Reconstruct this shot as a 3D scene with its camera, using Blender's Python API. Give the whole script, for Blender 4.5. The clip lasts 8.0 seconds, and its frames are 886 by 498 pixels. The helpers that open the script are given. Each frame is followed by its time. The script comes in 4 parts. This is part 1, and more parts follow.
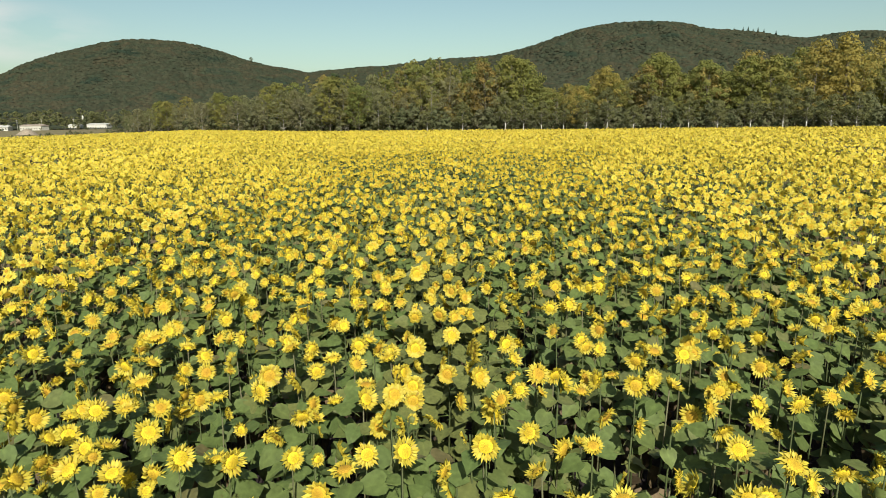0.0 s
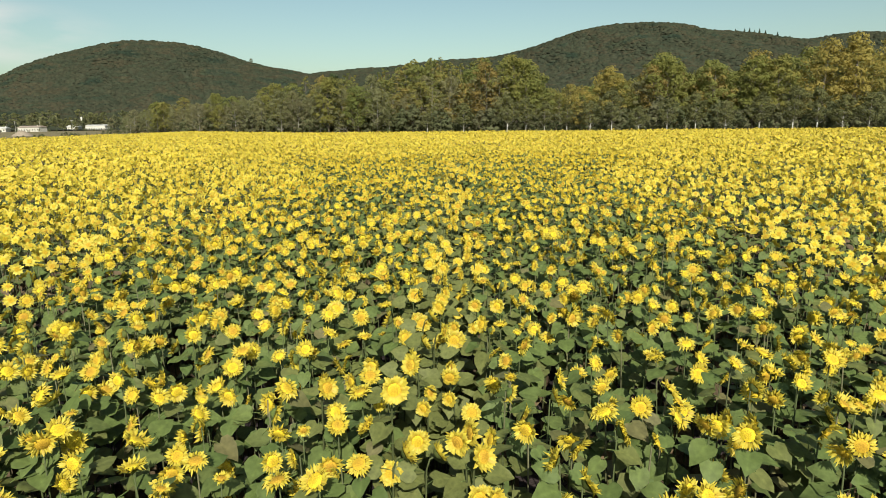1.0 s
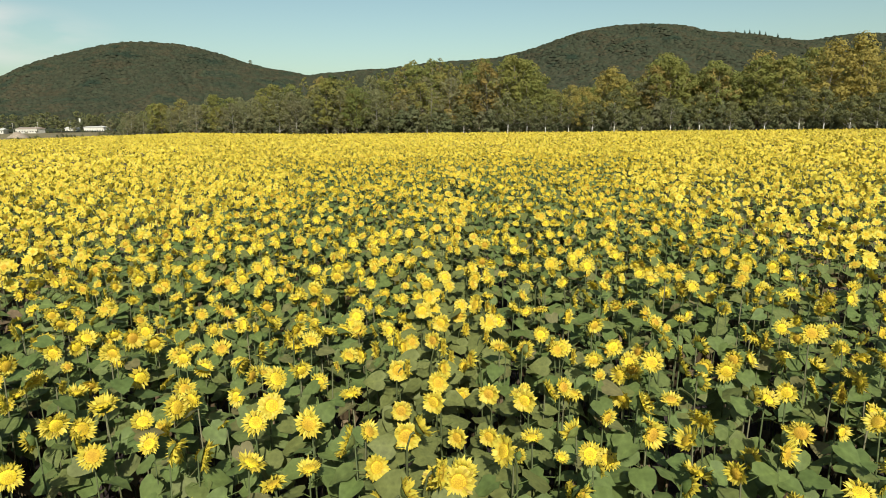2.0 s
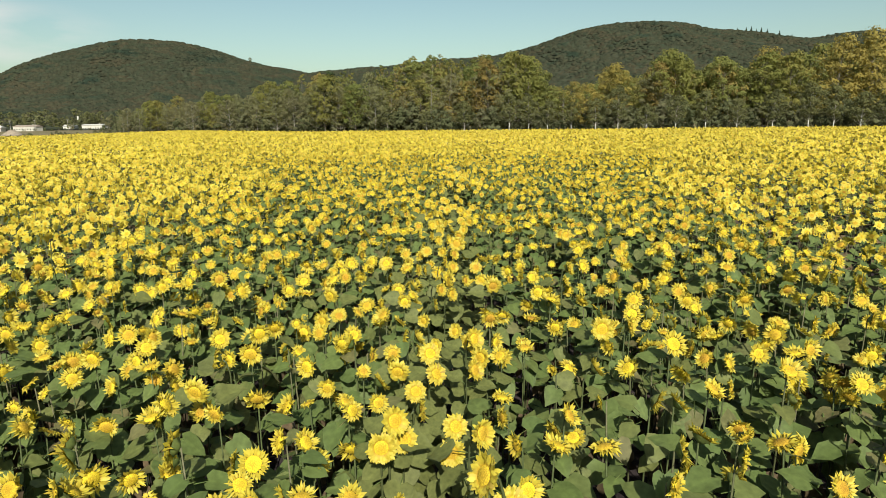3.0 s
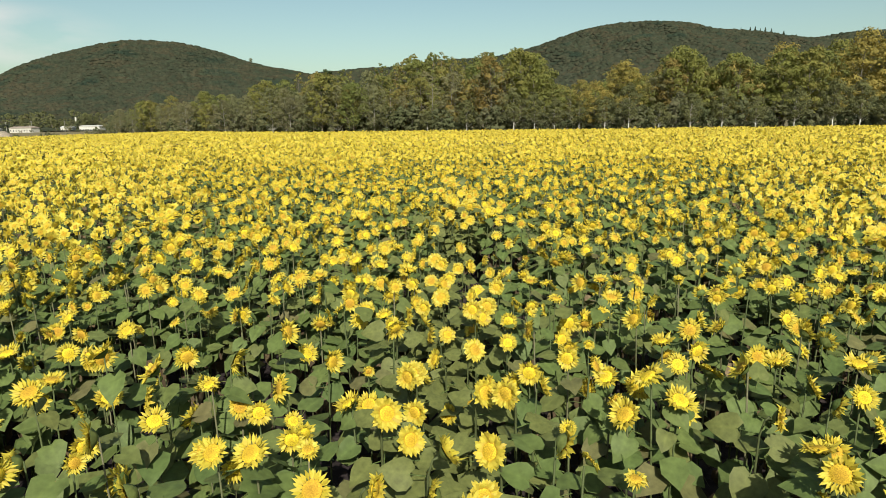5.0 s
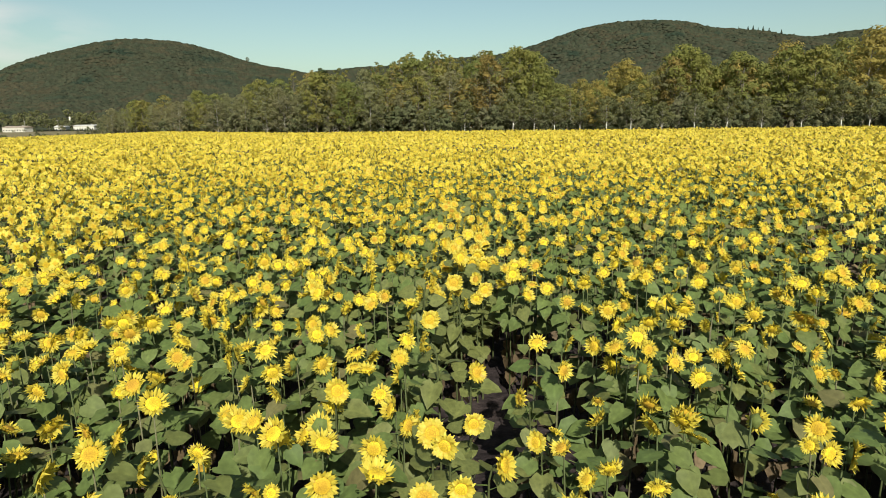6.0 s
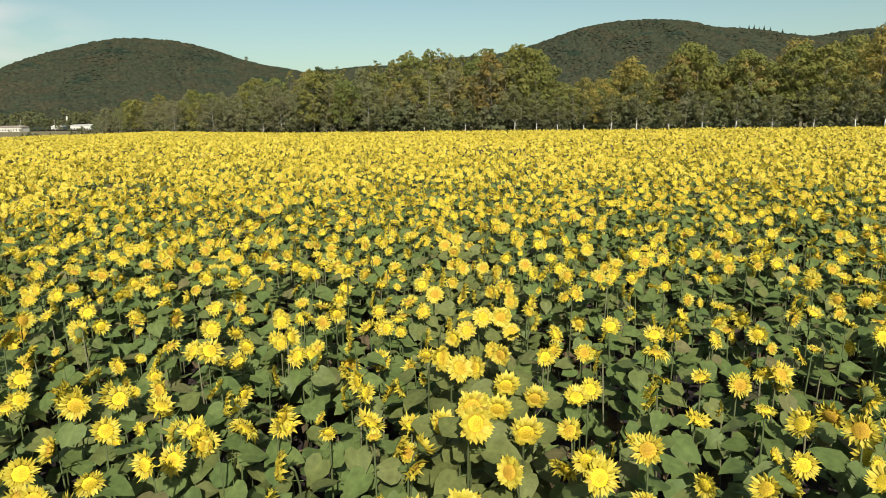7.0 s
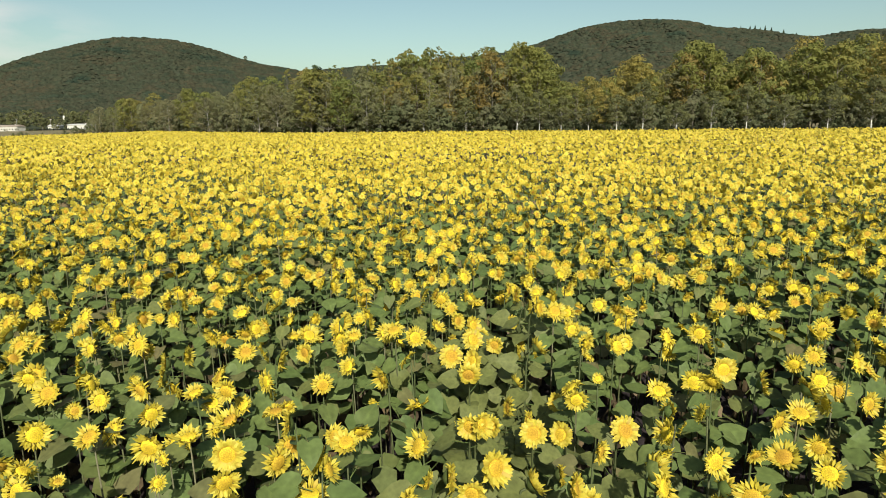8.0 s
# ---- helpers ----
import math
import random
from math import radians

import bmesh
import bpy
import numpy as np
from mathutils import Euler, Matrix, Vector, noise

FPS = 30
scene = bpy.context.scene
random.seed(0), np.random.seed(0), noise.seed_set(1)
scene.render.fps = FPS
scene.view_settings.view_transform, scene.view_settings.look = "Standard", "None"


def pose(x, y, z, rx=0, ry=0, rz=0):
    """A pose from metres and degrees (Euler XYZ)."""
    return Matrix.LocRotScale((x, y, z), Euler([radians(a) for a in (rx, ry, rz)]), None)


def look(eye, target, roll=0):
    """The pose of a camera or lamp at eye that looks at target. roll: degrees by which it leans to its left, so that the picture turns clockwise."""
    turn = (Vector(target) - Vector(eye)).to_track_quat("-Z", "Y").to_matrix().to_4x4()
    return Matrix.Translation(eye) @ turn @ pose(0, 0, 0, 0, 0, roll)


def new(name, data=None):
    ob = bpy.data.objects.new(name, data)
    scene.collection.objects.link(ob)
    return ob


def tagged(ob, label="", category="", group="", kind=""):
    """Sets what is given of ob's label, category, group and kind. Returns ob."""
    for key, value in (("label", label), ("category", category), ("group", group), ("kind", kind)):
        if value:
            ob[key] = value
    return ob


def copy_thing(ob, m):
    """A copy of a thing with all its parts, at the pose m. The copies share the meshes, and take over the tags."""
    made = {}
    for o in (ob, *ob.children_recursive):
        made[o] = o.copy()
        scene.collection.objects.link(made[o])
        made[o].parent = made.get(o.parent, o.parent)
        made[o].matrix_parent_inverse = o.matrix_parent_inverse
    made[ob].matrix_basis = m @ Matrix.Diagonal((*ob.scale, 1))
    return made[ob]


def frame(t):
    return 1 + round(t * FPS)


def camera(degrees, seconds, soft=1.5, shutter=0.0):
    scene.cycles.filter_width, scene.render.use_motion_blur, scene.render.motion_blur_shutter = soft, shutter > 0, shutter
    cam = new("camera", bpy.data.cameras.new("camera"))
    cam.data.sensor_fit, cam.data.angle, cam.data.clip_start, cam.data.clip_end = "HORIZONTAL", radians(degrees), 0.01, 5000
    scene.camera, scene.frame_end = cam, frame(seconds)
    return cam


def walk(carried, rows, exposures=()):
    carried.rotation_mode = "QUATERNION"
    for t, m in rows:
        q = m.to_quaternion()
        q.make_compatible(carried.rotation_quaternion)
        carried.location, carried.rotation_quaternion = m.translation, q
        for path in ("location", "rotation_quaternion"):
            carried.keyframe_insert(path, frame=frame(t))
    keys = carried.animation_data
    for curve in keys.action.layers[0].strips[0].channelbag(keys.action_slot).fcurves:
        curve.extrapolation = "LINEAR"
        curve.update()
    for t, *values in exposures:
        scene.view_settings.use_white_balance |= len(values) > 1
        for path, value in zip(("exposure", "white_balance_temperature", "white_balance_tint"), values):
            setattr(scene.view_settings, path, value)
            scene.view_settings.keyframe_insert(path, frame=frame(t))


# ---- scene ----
cam = camera(70.0, 8.0, soft=0.9)
PATH = [
    (0, (0.276, 3.36, 3.907), (0.221, 5.319, 3.508), -0.8),
    (0.5, (0.229, 5.683, 3.856), (0.174, 7.642, 3.46), -0.9),
    (1, (0.184, 7.51, 3.834), (0.127, 9.47, 3.439), -0.8),
    (1.5, (0.14, 8.915, 3.81), (0.081, 10.875, 3.418), -0.8),
    (1.7, (0.114, 9.437, 3.802), (0.058, 11.397, 3.411), -0.8),
    (2.8, (0.209, 13.202, 3.569), (0.15, 15.163, 3.18), -0.8),
    (3, (0.178, 13.993, 3.566), (0.12, 15.952, 3.17), -0.8),
    (3.5, (0.132, 16.158, 3.453), (0.075, 18.118, 3.057), -0.8),
    (4, (0.111, 18.334, 3.334), (0.053, 20.293, 2.938), -0.9),
    (4.5, (0.09, 20.363, 3.288), (0.032, 22.323, 2.894), -0.8),
    (4.7, (0.095, 21.13, 3.285), (0.032, 23.09, 2.891), -0.9),
    (5.8, (-0.004, 25.618, 3.518), (-0.07, 27.578, 3.127), -0.9),
    (6, (-0.073, 26.488, 3.549), (-0.13, 28.448, 3.153), -0.9),
    (6.5, (-0.124, 28.739, 3.543), (-0.181, 30.699, 3.147), -0.9),
    (7, (-0.157, 31.108, 3.543), (-0.214, 33.068, 3.146), -0.9),
    (7.5, (-0.213, 33.519, 3.549), (-0.271, 35.478, 3.153), -0.9),
    (8, (-0.328, 35.873, 3.556), (-0.384, 37.832, 3.159), -0.8),
]
walk(cam, [(t, look(eye, target, roll)) for t, eye, target, roll in PATH],
     exposures=[(0, 0.56, 6750, 5), (8, 0.56, 6750, 5)])

# ---- world and sun ----
SUN_UP, SUN_FROM = 37.0, 172.0      # degrees: height, and compass bearing (0 is +y, clockwise)
world = bpy.data.worlds.new("sky")
scene.world = world
world.use_nodes = True
wn = world.node_tree
sky = wn.nodes.new("ShaderNodeTexSky")
sky.sky_type = "NISHITA"
sky.sun_disc = False
sky.sun_elevation, sky.sun_rotation = radians(SUN_UP), radians(SUN_FROM)
sky.air_density, sky.dust_density, sky.ozone_density = 1.0, 1.5, 0.4
# one thin bank of cloud low over the western hill
aim = wn.nodes.new("ShaderNodeTexCoord")
wide = wn.nodes.new("ShaderNodeMapping")
wide.inputs["Scale"].default_value = (2.5, 2.5, 9.0)
puff = wn.nodes.new("ShaderNodeTexNoise")
puff.inputs["Scale"].default_value, puff.inputs["Detail"].default_value = 1.6, 6.0
oval = wn.nodes.new("ShaderNodeMapping")
oval.inputs["Location"].default_value = (0.562 * 10, -0.82 * 3, -0.116 * 26)
oval.inputs["Scale"].default_value = (10, 3, 26)
near_bank = wn.nodes.new("ShaderNodeVectorMath")
near_bank.operation = "LENGTH"
span = wn.nodes.new("ShaderNodeMapRange")
span.interpolation_type = "SMOOTHSTEP"
span.inputs[1].default_value, span.inputs[2].default_value = 1.25, 0.35
body = wn.nodes.new("ShaderNodeMapRange")
body.inputs[1].default_value, body.inputs[2].default_value, body.inputs[4].default_value = 0.28, 0.55, 0.85
both = wn.nodes.new("ShaderNodeMath")
both.operation = "MULTIPLY"
cloud = wn.nodes.new("ShaderNodeMix")
cloud.data_type = "RGBA"
cloud.inputs[7].default_value = (7.9, 7.0, 7.8, 1)
haze = wn.nodes.new("ShaderNodeMix")      # a faint sea-green cast of the autumn sky
haze.data_type, haze.blend_type = "RGBA", "MULTIPLY"
haze.inputs[0].default_value = 1.0
haze.inputs[7].default_value = (0.955, 1.03, 0.92, 1)
wn.links.new(aim.outputs["Generated"], wide.inputs["Vector"])
wn.links.new(wide.outputs[0], puff.inputs["Vector"])
wn.links.new(aim.outputs["Generated"], oval.inputs["Vector"])
wn.links.new(oval.outputs[0], near_bank.inputs[0])
wn.links.new(near_bank.outputs["Value"], span.inputs[0])
wn.links.new(puff.outputs[0], body.inputs[0])
wn.links.new(span.outputs[0], both.inputs[0])
wn.links.new(body.outputs[0], both.inputs[1])
wn.links.new(both.outputs[0], cloud.inputs[0])
wn.links.new(sky.outputs[0], cloud.inputs[6])
wn.links.new(cloud.outputs[2], haze.inputs[6])
wn.links.new(haze.outputs[2], wn.nodes["Background"].inputs[0])
wn.nodes["Background"].inputs[1].default_value = 0.078
sun = new("sun", bpy.data.lights.new("sun", "SUN"))
sun.data.energy, sun.data.angle, sun.data.color = 4.45, radians(0.5), (1.0, 0.96, 0.87)
_a, _e = radians(SUN_FROM), radians(SUN_UP)
sun.matrix_world = look((math.sin(_a) * math.cos(_e) * 60, math.cos(_a) * math.cos(_e) * 60, math.sin(_e) * 60), (0, 0, 0))


# ---- materials ----
def material(name, stops, by="island", grain=8.0, grain_amount=0.25, rough=0.7, glow=0.0, bump=0.0, along=None, spec=0.3, jitter=0.0):
    """stops: colours met at random (by object or island), or over noise; along: a second ramp over the 'along' attribute,
    multiplied in; glow: the share of light let through from behind."""
    m = bpy.data.materials.new(name)
    m.use_nodes = True
    n, l = m.node_tree.nodes, m.node_tree.links
    bsdf = n["Principled BSDF"]
    ramp = n.new("ShaderNodeValToRGB")
    while len(ramp.color_ramp.elements) < len(stops):
        ramp.color_ramp.elements.new(0.5)
    for k, (e, c) in enumerate(zip(ramp.color_ramp.elements, stops)):
        e.position, e.color = k / max(1, len(stops) - 1), (*c, 1)
    co = n.new("ShaderNodeTexCoord")
    big = n.new("ShaderNodeTexNoise")
    big.inputs["Scale"].default_value, big.inputs["Detail"].default_value = grain, 4.0
    l.new(co.outputs["Object"], big.inputs["Vector"])
    if by == "object":
        l.new(n.new("ShaderNodeObjectInfo").outputs["Random"], ramp.inputs[0])
    elif by == "island":
        l.new(n.new("ShaderNodeNewGeometry").outputs["Random Per Island"], ramp.inputs[0])
    elif by == "both":
        mix = n.new("ShaderNodeMix")
        mix.inputs[0].default_value = jitter
        l.new(n.new("ShaderNodeObjectInfo").outputs["Random"], mix.inputs[2])
        l.new(n.new("ShaderNodeNewGeometry").outputs["Random Per Island"], mix.inputs[3])
        l.new(mix.outputs[0], ramp.inputs[0])
    else:
        wide = n.new("ShaderNodeTexNoise")
        wide.inputs["Scale"].default_value, wide.inputs["Detail"].default_value = grain * 0.12, 5.0
        l.new(co.outputs["Object"], wide.inputs["Vector"])
        stretch = n.new("ShaderNodeMapRange")
        stretch.inputs[1].default_value, stretch.inputs[2].default_value = 0.3, 0.7
        l.new(wide.outputs[0], stretch.inputs[0])
        l.new(stretch.outputs[0], ramp.inputs[0])
    value = n.new("ShaderNodeMapRange")
    value.inputs[1].default_value, value.inputs[2].default_value = 0.25, 0.75
    value.inputs[3].default_value, value.inputs[4].default_value = 1 - grain_amount, 1 + grain_amount
    l.new(big.outputs[0], value.inputs[0])
    mult = n.new("ShaderNodeVectorMath")
    mult.operation = "MULTIPLY"
    l.new(ramp.outputs[0], mult.inputs[0])
    l.new(value.outputs[0], mult.inputs[1])
    colour = mult.outputs[0]
    if along:
        attr = n.new("ShaderNodeAttribute")
        attr.attribute_name = "along"
        second = n.new("ShaderNodeValToRGB")
        while len(second.color_ramp.elements) < len(along):
            second.color_ramp.elements.new(0.5)
        for e, (p, c) in zip(second.color_ramp.elements, along):
            e.position, e.color = p, (*c, 1)
        l.new(attr.outputs["Fac"], second.inputs[0])
        mult2 = n.new("ShaderNodeVectorMath")
        mult2.operation = "MULTIPLY"
        l.new(colour, mult2.inputs[0])
        l.new(second.outputs[0], mult2.inputs[1])
        colour = mult2.outputs[0]
    l.new(colour, bsdf.inputs["Base Color"])
    bsdf.inputs["Roughness"].default_value = rough
    bsdf.inputs["Specular IOR Level"].default_value = spec
    if bump:
        b = n.new("ShaderNodeBump")
        b.inputs["Strength"].default_value, b.inputs["Distance"].default_value = 0.8, bump
        l.new(big.outputs[0], b.inputs["Height"])
        l.new(b.outputs[0], bsdf.inputs["Normal"])
    if glow:
        thin = n.new("ShaderNodeBsdfTranslucent")
        l.new(colour, thin.inputs[0])
        both = n.new("ShaderNodeMixShader")
        both.inputs[0].default_value = glow
        l.new(bsdf.outputs[0], both.inputs[1])
        l.new(thin.outputs[0], both.inputs[2])
        l.new(both.outputs[0], n["Material Output"].inputs[0])
    return m


PETAL = material("petal", [(0.533, 0.444, 0.043), (0.562, 0.470, 0.053), (0.577, 0.489, 0.069), (0.528, 0.419, 0.045), (0.502, 0.395, 0.045), (0.564, 0.468, 0.053), (0.462, 0.343, 0.043), (0.553, 0.460, 0.051), (0.377, 0.268, 0.047), (0.551, 0.456, 0.043)], by="both", jitter=0.7, grain=30, grain_amount=0.10, rough=0.55, glow=0.25,
                 along=[(0.0, (0.9, 0.72, 0.6)), (0.35, (1, 1, 1)), (1.0, (1.0, 1.0, 1.15))])
DISC = material("seed_disc", [(0.572, 0.403, 0.028), (0.624, 0.470, 0.030), (0.437, 0.258, 0.028), (0.593, 0.426, 0.028), (0.541, 0.358, 0.028), (0.281, 0.146, 0.022)], by="both", jitter=0.5, grain=160, grain_amount=0.45, rough=0.85, bump=0.004,
                along=[(0.0, (0.74, 0.68, 0.6)), (0.5, (0.86, 0.84, 0.8)), (1.0, (1.15, 1.2, 1.0))])
CALYX = material("calyx", [(0.09, 0.13, 0.03), (0.14, 0.16, 0.045)], grain=40, rough=0.7, glow=0.1)
LEAF = material("sunflower_leaf", [(0.082, 0.118, 0.037), (0.099, 0.135, 0.040), (0.113, 0.146, 0.044), (0.088, 0.124, 0.038), (0.126, 0.137, 0.044), (0.097, 0.130, 0.040), (0.105, 0.141, 0.043), (0.134, 0.117, 0.053)], grain=22, grain_amount=0.25, rough=0.6, spec=0.2, glow=0.18,
                along=[(0.0, (1.14, 1.14, 1.1)), (0.12, (1, 1, 1)), (1.0, (0.97, 0.97, 0.97))])
STEM = material("stem", [(0.053, 0.070, 0.022), (0.064, 0.080, 0.027), (0.056, 0.074, 0.024), (0.083, 0.084, 0.038), (0.128, 0.120, 0.068)], grain=30, rough=0.7)
SOIL = material("soil", [(0.0216, 0.0168, 0.0181), (0.036, 0.028, 0.0285), (0.0544, 0.04, 0.037)], by="noise", grain=7, grain_amount=0.5, rough=0.95, bump=0.08, spec=0.1)
GRASS = material("grass", [(0.12, 0.105, 0.055), (0.19, 0.155, 0.09), (0.11, 0.105, 0.05)], by="noise", grain=0.8, grain_amount=0.35, rough=0.9, spec=0.1)
TRACK = material("dirt_track", [(0.30, 0.24, 0.16), (0.38, 0.31, 0.22)], by="noise", grain=1.5, grain_amount=0.25, rough=0.95, bump=0.03, spec=0.1)
# withered leaves and litter; in the farther crops it also paints shaded gaps
DRY_AND_GAP_LEAF = material("dry_and_gap_leaf", [(0.10, 0.072, 0.042), (0.14, 0.10, 0.055), (0.075, 0.055, 0.036), (0.19, 0.14, 0.085)], grain=25, grain_amount=0.3, rough=0.85, glow=0.1, spec=0.15)
BARK = material("bark", [(0.10, 0.085, 0.065), (0.17, 0.15, 0.12), (0.13, 0.115, 0.09)], by="object", grain=3, grain_amount=0.4, rough=0.9, bump=0.03)
PALE_BARK = material("pale_bark", [(0.315, 0.3, 0.2625), (0.255, 0.24, 0.21)], by="object", grain=2.5, grain_amount=0.4, rough=0.85, bump=0.02)
LIME = material("limewash", [(0.576, 0.560, 0.512), (0.496, 0.480, 0.440)], by="object", grain=6, grain_amount=0.2, rough=0.9)
TALL_LEAF = material("tall_tree_leaf", [(0.171, 0.206, 0.068), (0.210, 0.237, 0.075), (0.257, 0.261, 0.084), (0.197, 0.221, 0.075), (0.328, 0.283, 0.084), (0.226, 0.237, 0.084), (0.374, 0.283, 0.090), (0.264, 0.206, 0.090)],
                     by="both", jitter=0.25, grain=0.35, grain_amount=0.25, rough=0.7, glow=0.58, spec=0.1)
SMALL_LEAF = material("small_tree_leaf", [(0.144, 0.151, 0.070), (0.164, 0.167, 0.076), (0.171, 0.177, 0.074), (0.159, 0.155, 0.083)], by="both", jitter=0.4, grain=0.5, grain_amount=0.25, rough=0.75, glow=0.52, spec=0.08)
BUSH_LEAF = material("bush_leaf", [(0.108, 0.130, 0.063), (0.136, 0.145, 0.075), (0.156, 0.147, 0.087)], by="both", jitter=0.4, grain=0.8, grain_amount=0.3, rough=0.8, glow=0.45, spec=0.08)
WOOD_LEAF = material("hill_leaf", [(0.022, 0.033, 0.023), (0.032, 0.040, 0.026), (0.043, 0.044, 0.028), (0.034, 0.042, 0.027), (0.051, 0.046, 0.029), (0.039, 0.046, 0.028), (0.026, 0.037, 0.026)], by="noise", grain=0.14, grain_amount=0.34, rough=0.9, glow=0.08, spec=0.05, bump=0.3)
PINE_LEAF = material("conifer_needle", [(0.035, 0.050, 0.030), (0.042, 0.056, 0.030)], by="object", grain=0.5, rough=0.85, spec=0.08)
HILL_SOIL = material("hill_ground", [(0.033, 0.040, 0.025), (0.045, 0.047, 0.032)], by="noise", grain=0.05, grain_amount=0.35, rough=0.95, spec=0.05)


# ---- mesh helpers ----
def tri_mesh(name, V, F, mats, slot=None, along=None, smooth=False):
    V, F = np.asarray(V, np.float32), np.asarray(F, np.int32)
    me = bpy.data.meshes.new(name)
    me.vertices.add(len(V))
    me.vertices.foreach_set("co", V.ravel())
    me.loops.add(3 * len(F))
    me.loops.foreach_set("vertex_index", F.ravel())
    me.polygons.add(len(F))
    me.polygons.foreach_set("loop_start", np.arange(0, 3 * len(F), 3, dtype=np.int32))
    if slot is not None:
        me.polygons.foreach_set("material_index", np.asarray(slot, np.int32))
    if smooth:
        me.polygons.foreach_set("use_smooth", np.ones(len(F), bool))
    for m in mats:
        me.materials.append(m)
    if along is not None:
        me.attributes.new("along", "FLOAT", "POINT").data.foreach_set("value", np.asarray(along, np.float32))
    me.update(calc_edges=True)
    me.validate()
    return me


class Shape:
    """Triangles being gathered: vertices, faces, and how far along its petal, leaf or disc each vertex lies."""

    def __init__(self):
        self.v, self.f, self.a, self.n = [], [], [], 0

    def add(self, V, F, A=None):
        V = np.asarray(V, float).reshape(-1, 3)
        self.v.append(V)
        self.f.append(np.asarray(F, int).reshape(-1, 3) + self.n)
        self.a.append(np.zeros(len(V)) if A is None else np.asarray(A, float))
        self.n += len(V)
        return self

    def arrays(self):
        return np.concatenate(self.v), np.concatenate(self.f), np.concatenate(self.a)

    def stamp(self, other, M):
        """Adds other at each of the N matrices (N, 3, 4)."""
        V, F, A = other.arrays()
        M = np.asarray(M)
        P = np.einsum("nij,vj->nvi", M[:, :, :3], V) + M[:, None, :, 3]
        faces = (F[None] + (np.arange(len(M)) * len(V))[:, None, None]).reshape(-1, 3)
        return self.add(P.reshape(-1, 3), faces, np.tile(A, len(M)))

    def mesh(self, name, mats, smooth=False):
        V, F, A = self.arrays()
        return tri_mesh(name, V, F, mats, along=A, smooth=smooth)


def tube(points, radii, sides=5):
    """A tapered tube along points, closed at its end."""
    P = np.asarray(points, float)
    V, F = [], []
    for k, p in enumerate(P):
        d = P[min(k + 1, len(P) - 1)] - P[max(k - 1, 0)]
        d = d / (np.linalg.norm(d) + 1e-9)
        u = np.cross(d, (0.3, 0.95, 0.1))
        u /= np.linalg.norm(u) + 1e-9
        w = np.cross(d, u)
        for s in range(sides):
            c = 2 * math.pi * s / sides
            V.append(p + radii[k] * (u * math.cos(c) + w * math.sin(c)))
    for k in range(len(P) - 1):
        for s in range(sides):
            a, b = k * sides + s, k * sides + (s + 1) % sides
            F += [(a, b, b + sides), (a, b + sides, a + sides)]
    last = (len(P) - 1) * sides
    F += [(last, last + s, last + s + 1) for s in range(1, sides - 1)]
    return np.array(V), np.array(F)


def part(name, data, parent, label="", m=None):
    ob = new(name, data)
    ob.parent = parent
    if m is not None:
        ob.matrix_basis = m
    if label:
        ob["label"] = label
    return ob


def turn_z(a):
    c, s, z, o = np.cos(a), np.sin(a), np.zeros_like(a), np.ones_like(a)
    return np.stack([np.stack([c, -s, z], -1), np.stack([s, c, z], -1), np.stack([z, z, o], -1)], -2)


def turn_y(a):
    c, s, z, o = np.cos(a), np.sin(a), np.zeros_like(a), np.ones_like(a)
    return np.stack([np.stack([c, z, s], -1), np.stack([z, o, z], -1), np.stack([-s, z, c], -1)], -2)


def turn_x(a):
    c, s, z, o = np.cos(a), np.sin(a), np.zeros_like(a), np.ones_like(a)
    return np.stack([np.stack([o, z, z], -1), np.stack([z, c, -s], -1), np.stack([z, s, c], -1)], -2)


def poses(R, scale, at):
    """(N, 3, 4) from turns, scales and places."""
    return np.concatenate([R * np.asarray(scale)[:, None, None], np.asarray(at)[:, :, None]], -1)


# ---- ground ----
def field_edge(x):
    """How far the sunflowers reach, by x."""
    return np.where(x > -40, 158 - 0.30 * x, 170 + (-40 - x) * 1.2)


FIELD_LEFT = -98.0


def sheet(name, outline, z, mat, label, category):
    bm = bmesh.new()
    bm.faces.new([bm.verts.new((x, y, z)) for x, y in outline])
    bmesh.ops.triangulate(bm, faces=bm.faces[:])
    me = bpy.data.meshes.new(name)
    bm.to_mesh(me)
    me.materials.append(mat)
    return tagged(new(name, me), label, category, kind="structure")


sheet("ground", [(-4500, -600), (4500, -600), (4500, 4500), (-4500, 4500)], -0.02, GRASS, "dry straw-brown grassland running to the hills", "ground")
sheet("field_soil", [(FIELD_LEFT, -60), (230, -60), (230, 89), (-40, 170), (FIELD_LEFT, 240)], 0.0, SOIL, "dark brown bare soil of the sunflower field", "soil")
sheet("dirt_track", [(FIELD_LEFT - 9, -60), (FIELD_LEFT - 1.5, -60), (FIELD_LEFT - 1.5, 246), (FIELD_LEFT - 9, 258)], 0.0, TRACK, "pale dusty dirt track beside the field", "track")
sheet("field_path", [(-40, 176), (230, 94), (230, 97.5), (-40, 180)], 0.0, TRACK, "pale dry track between field and trees", "track")


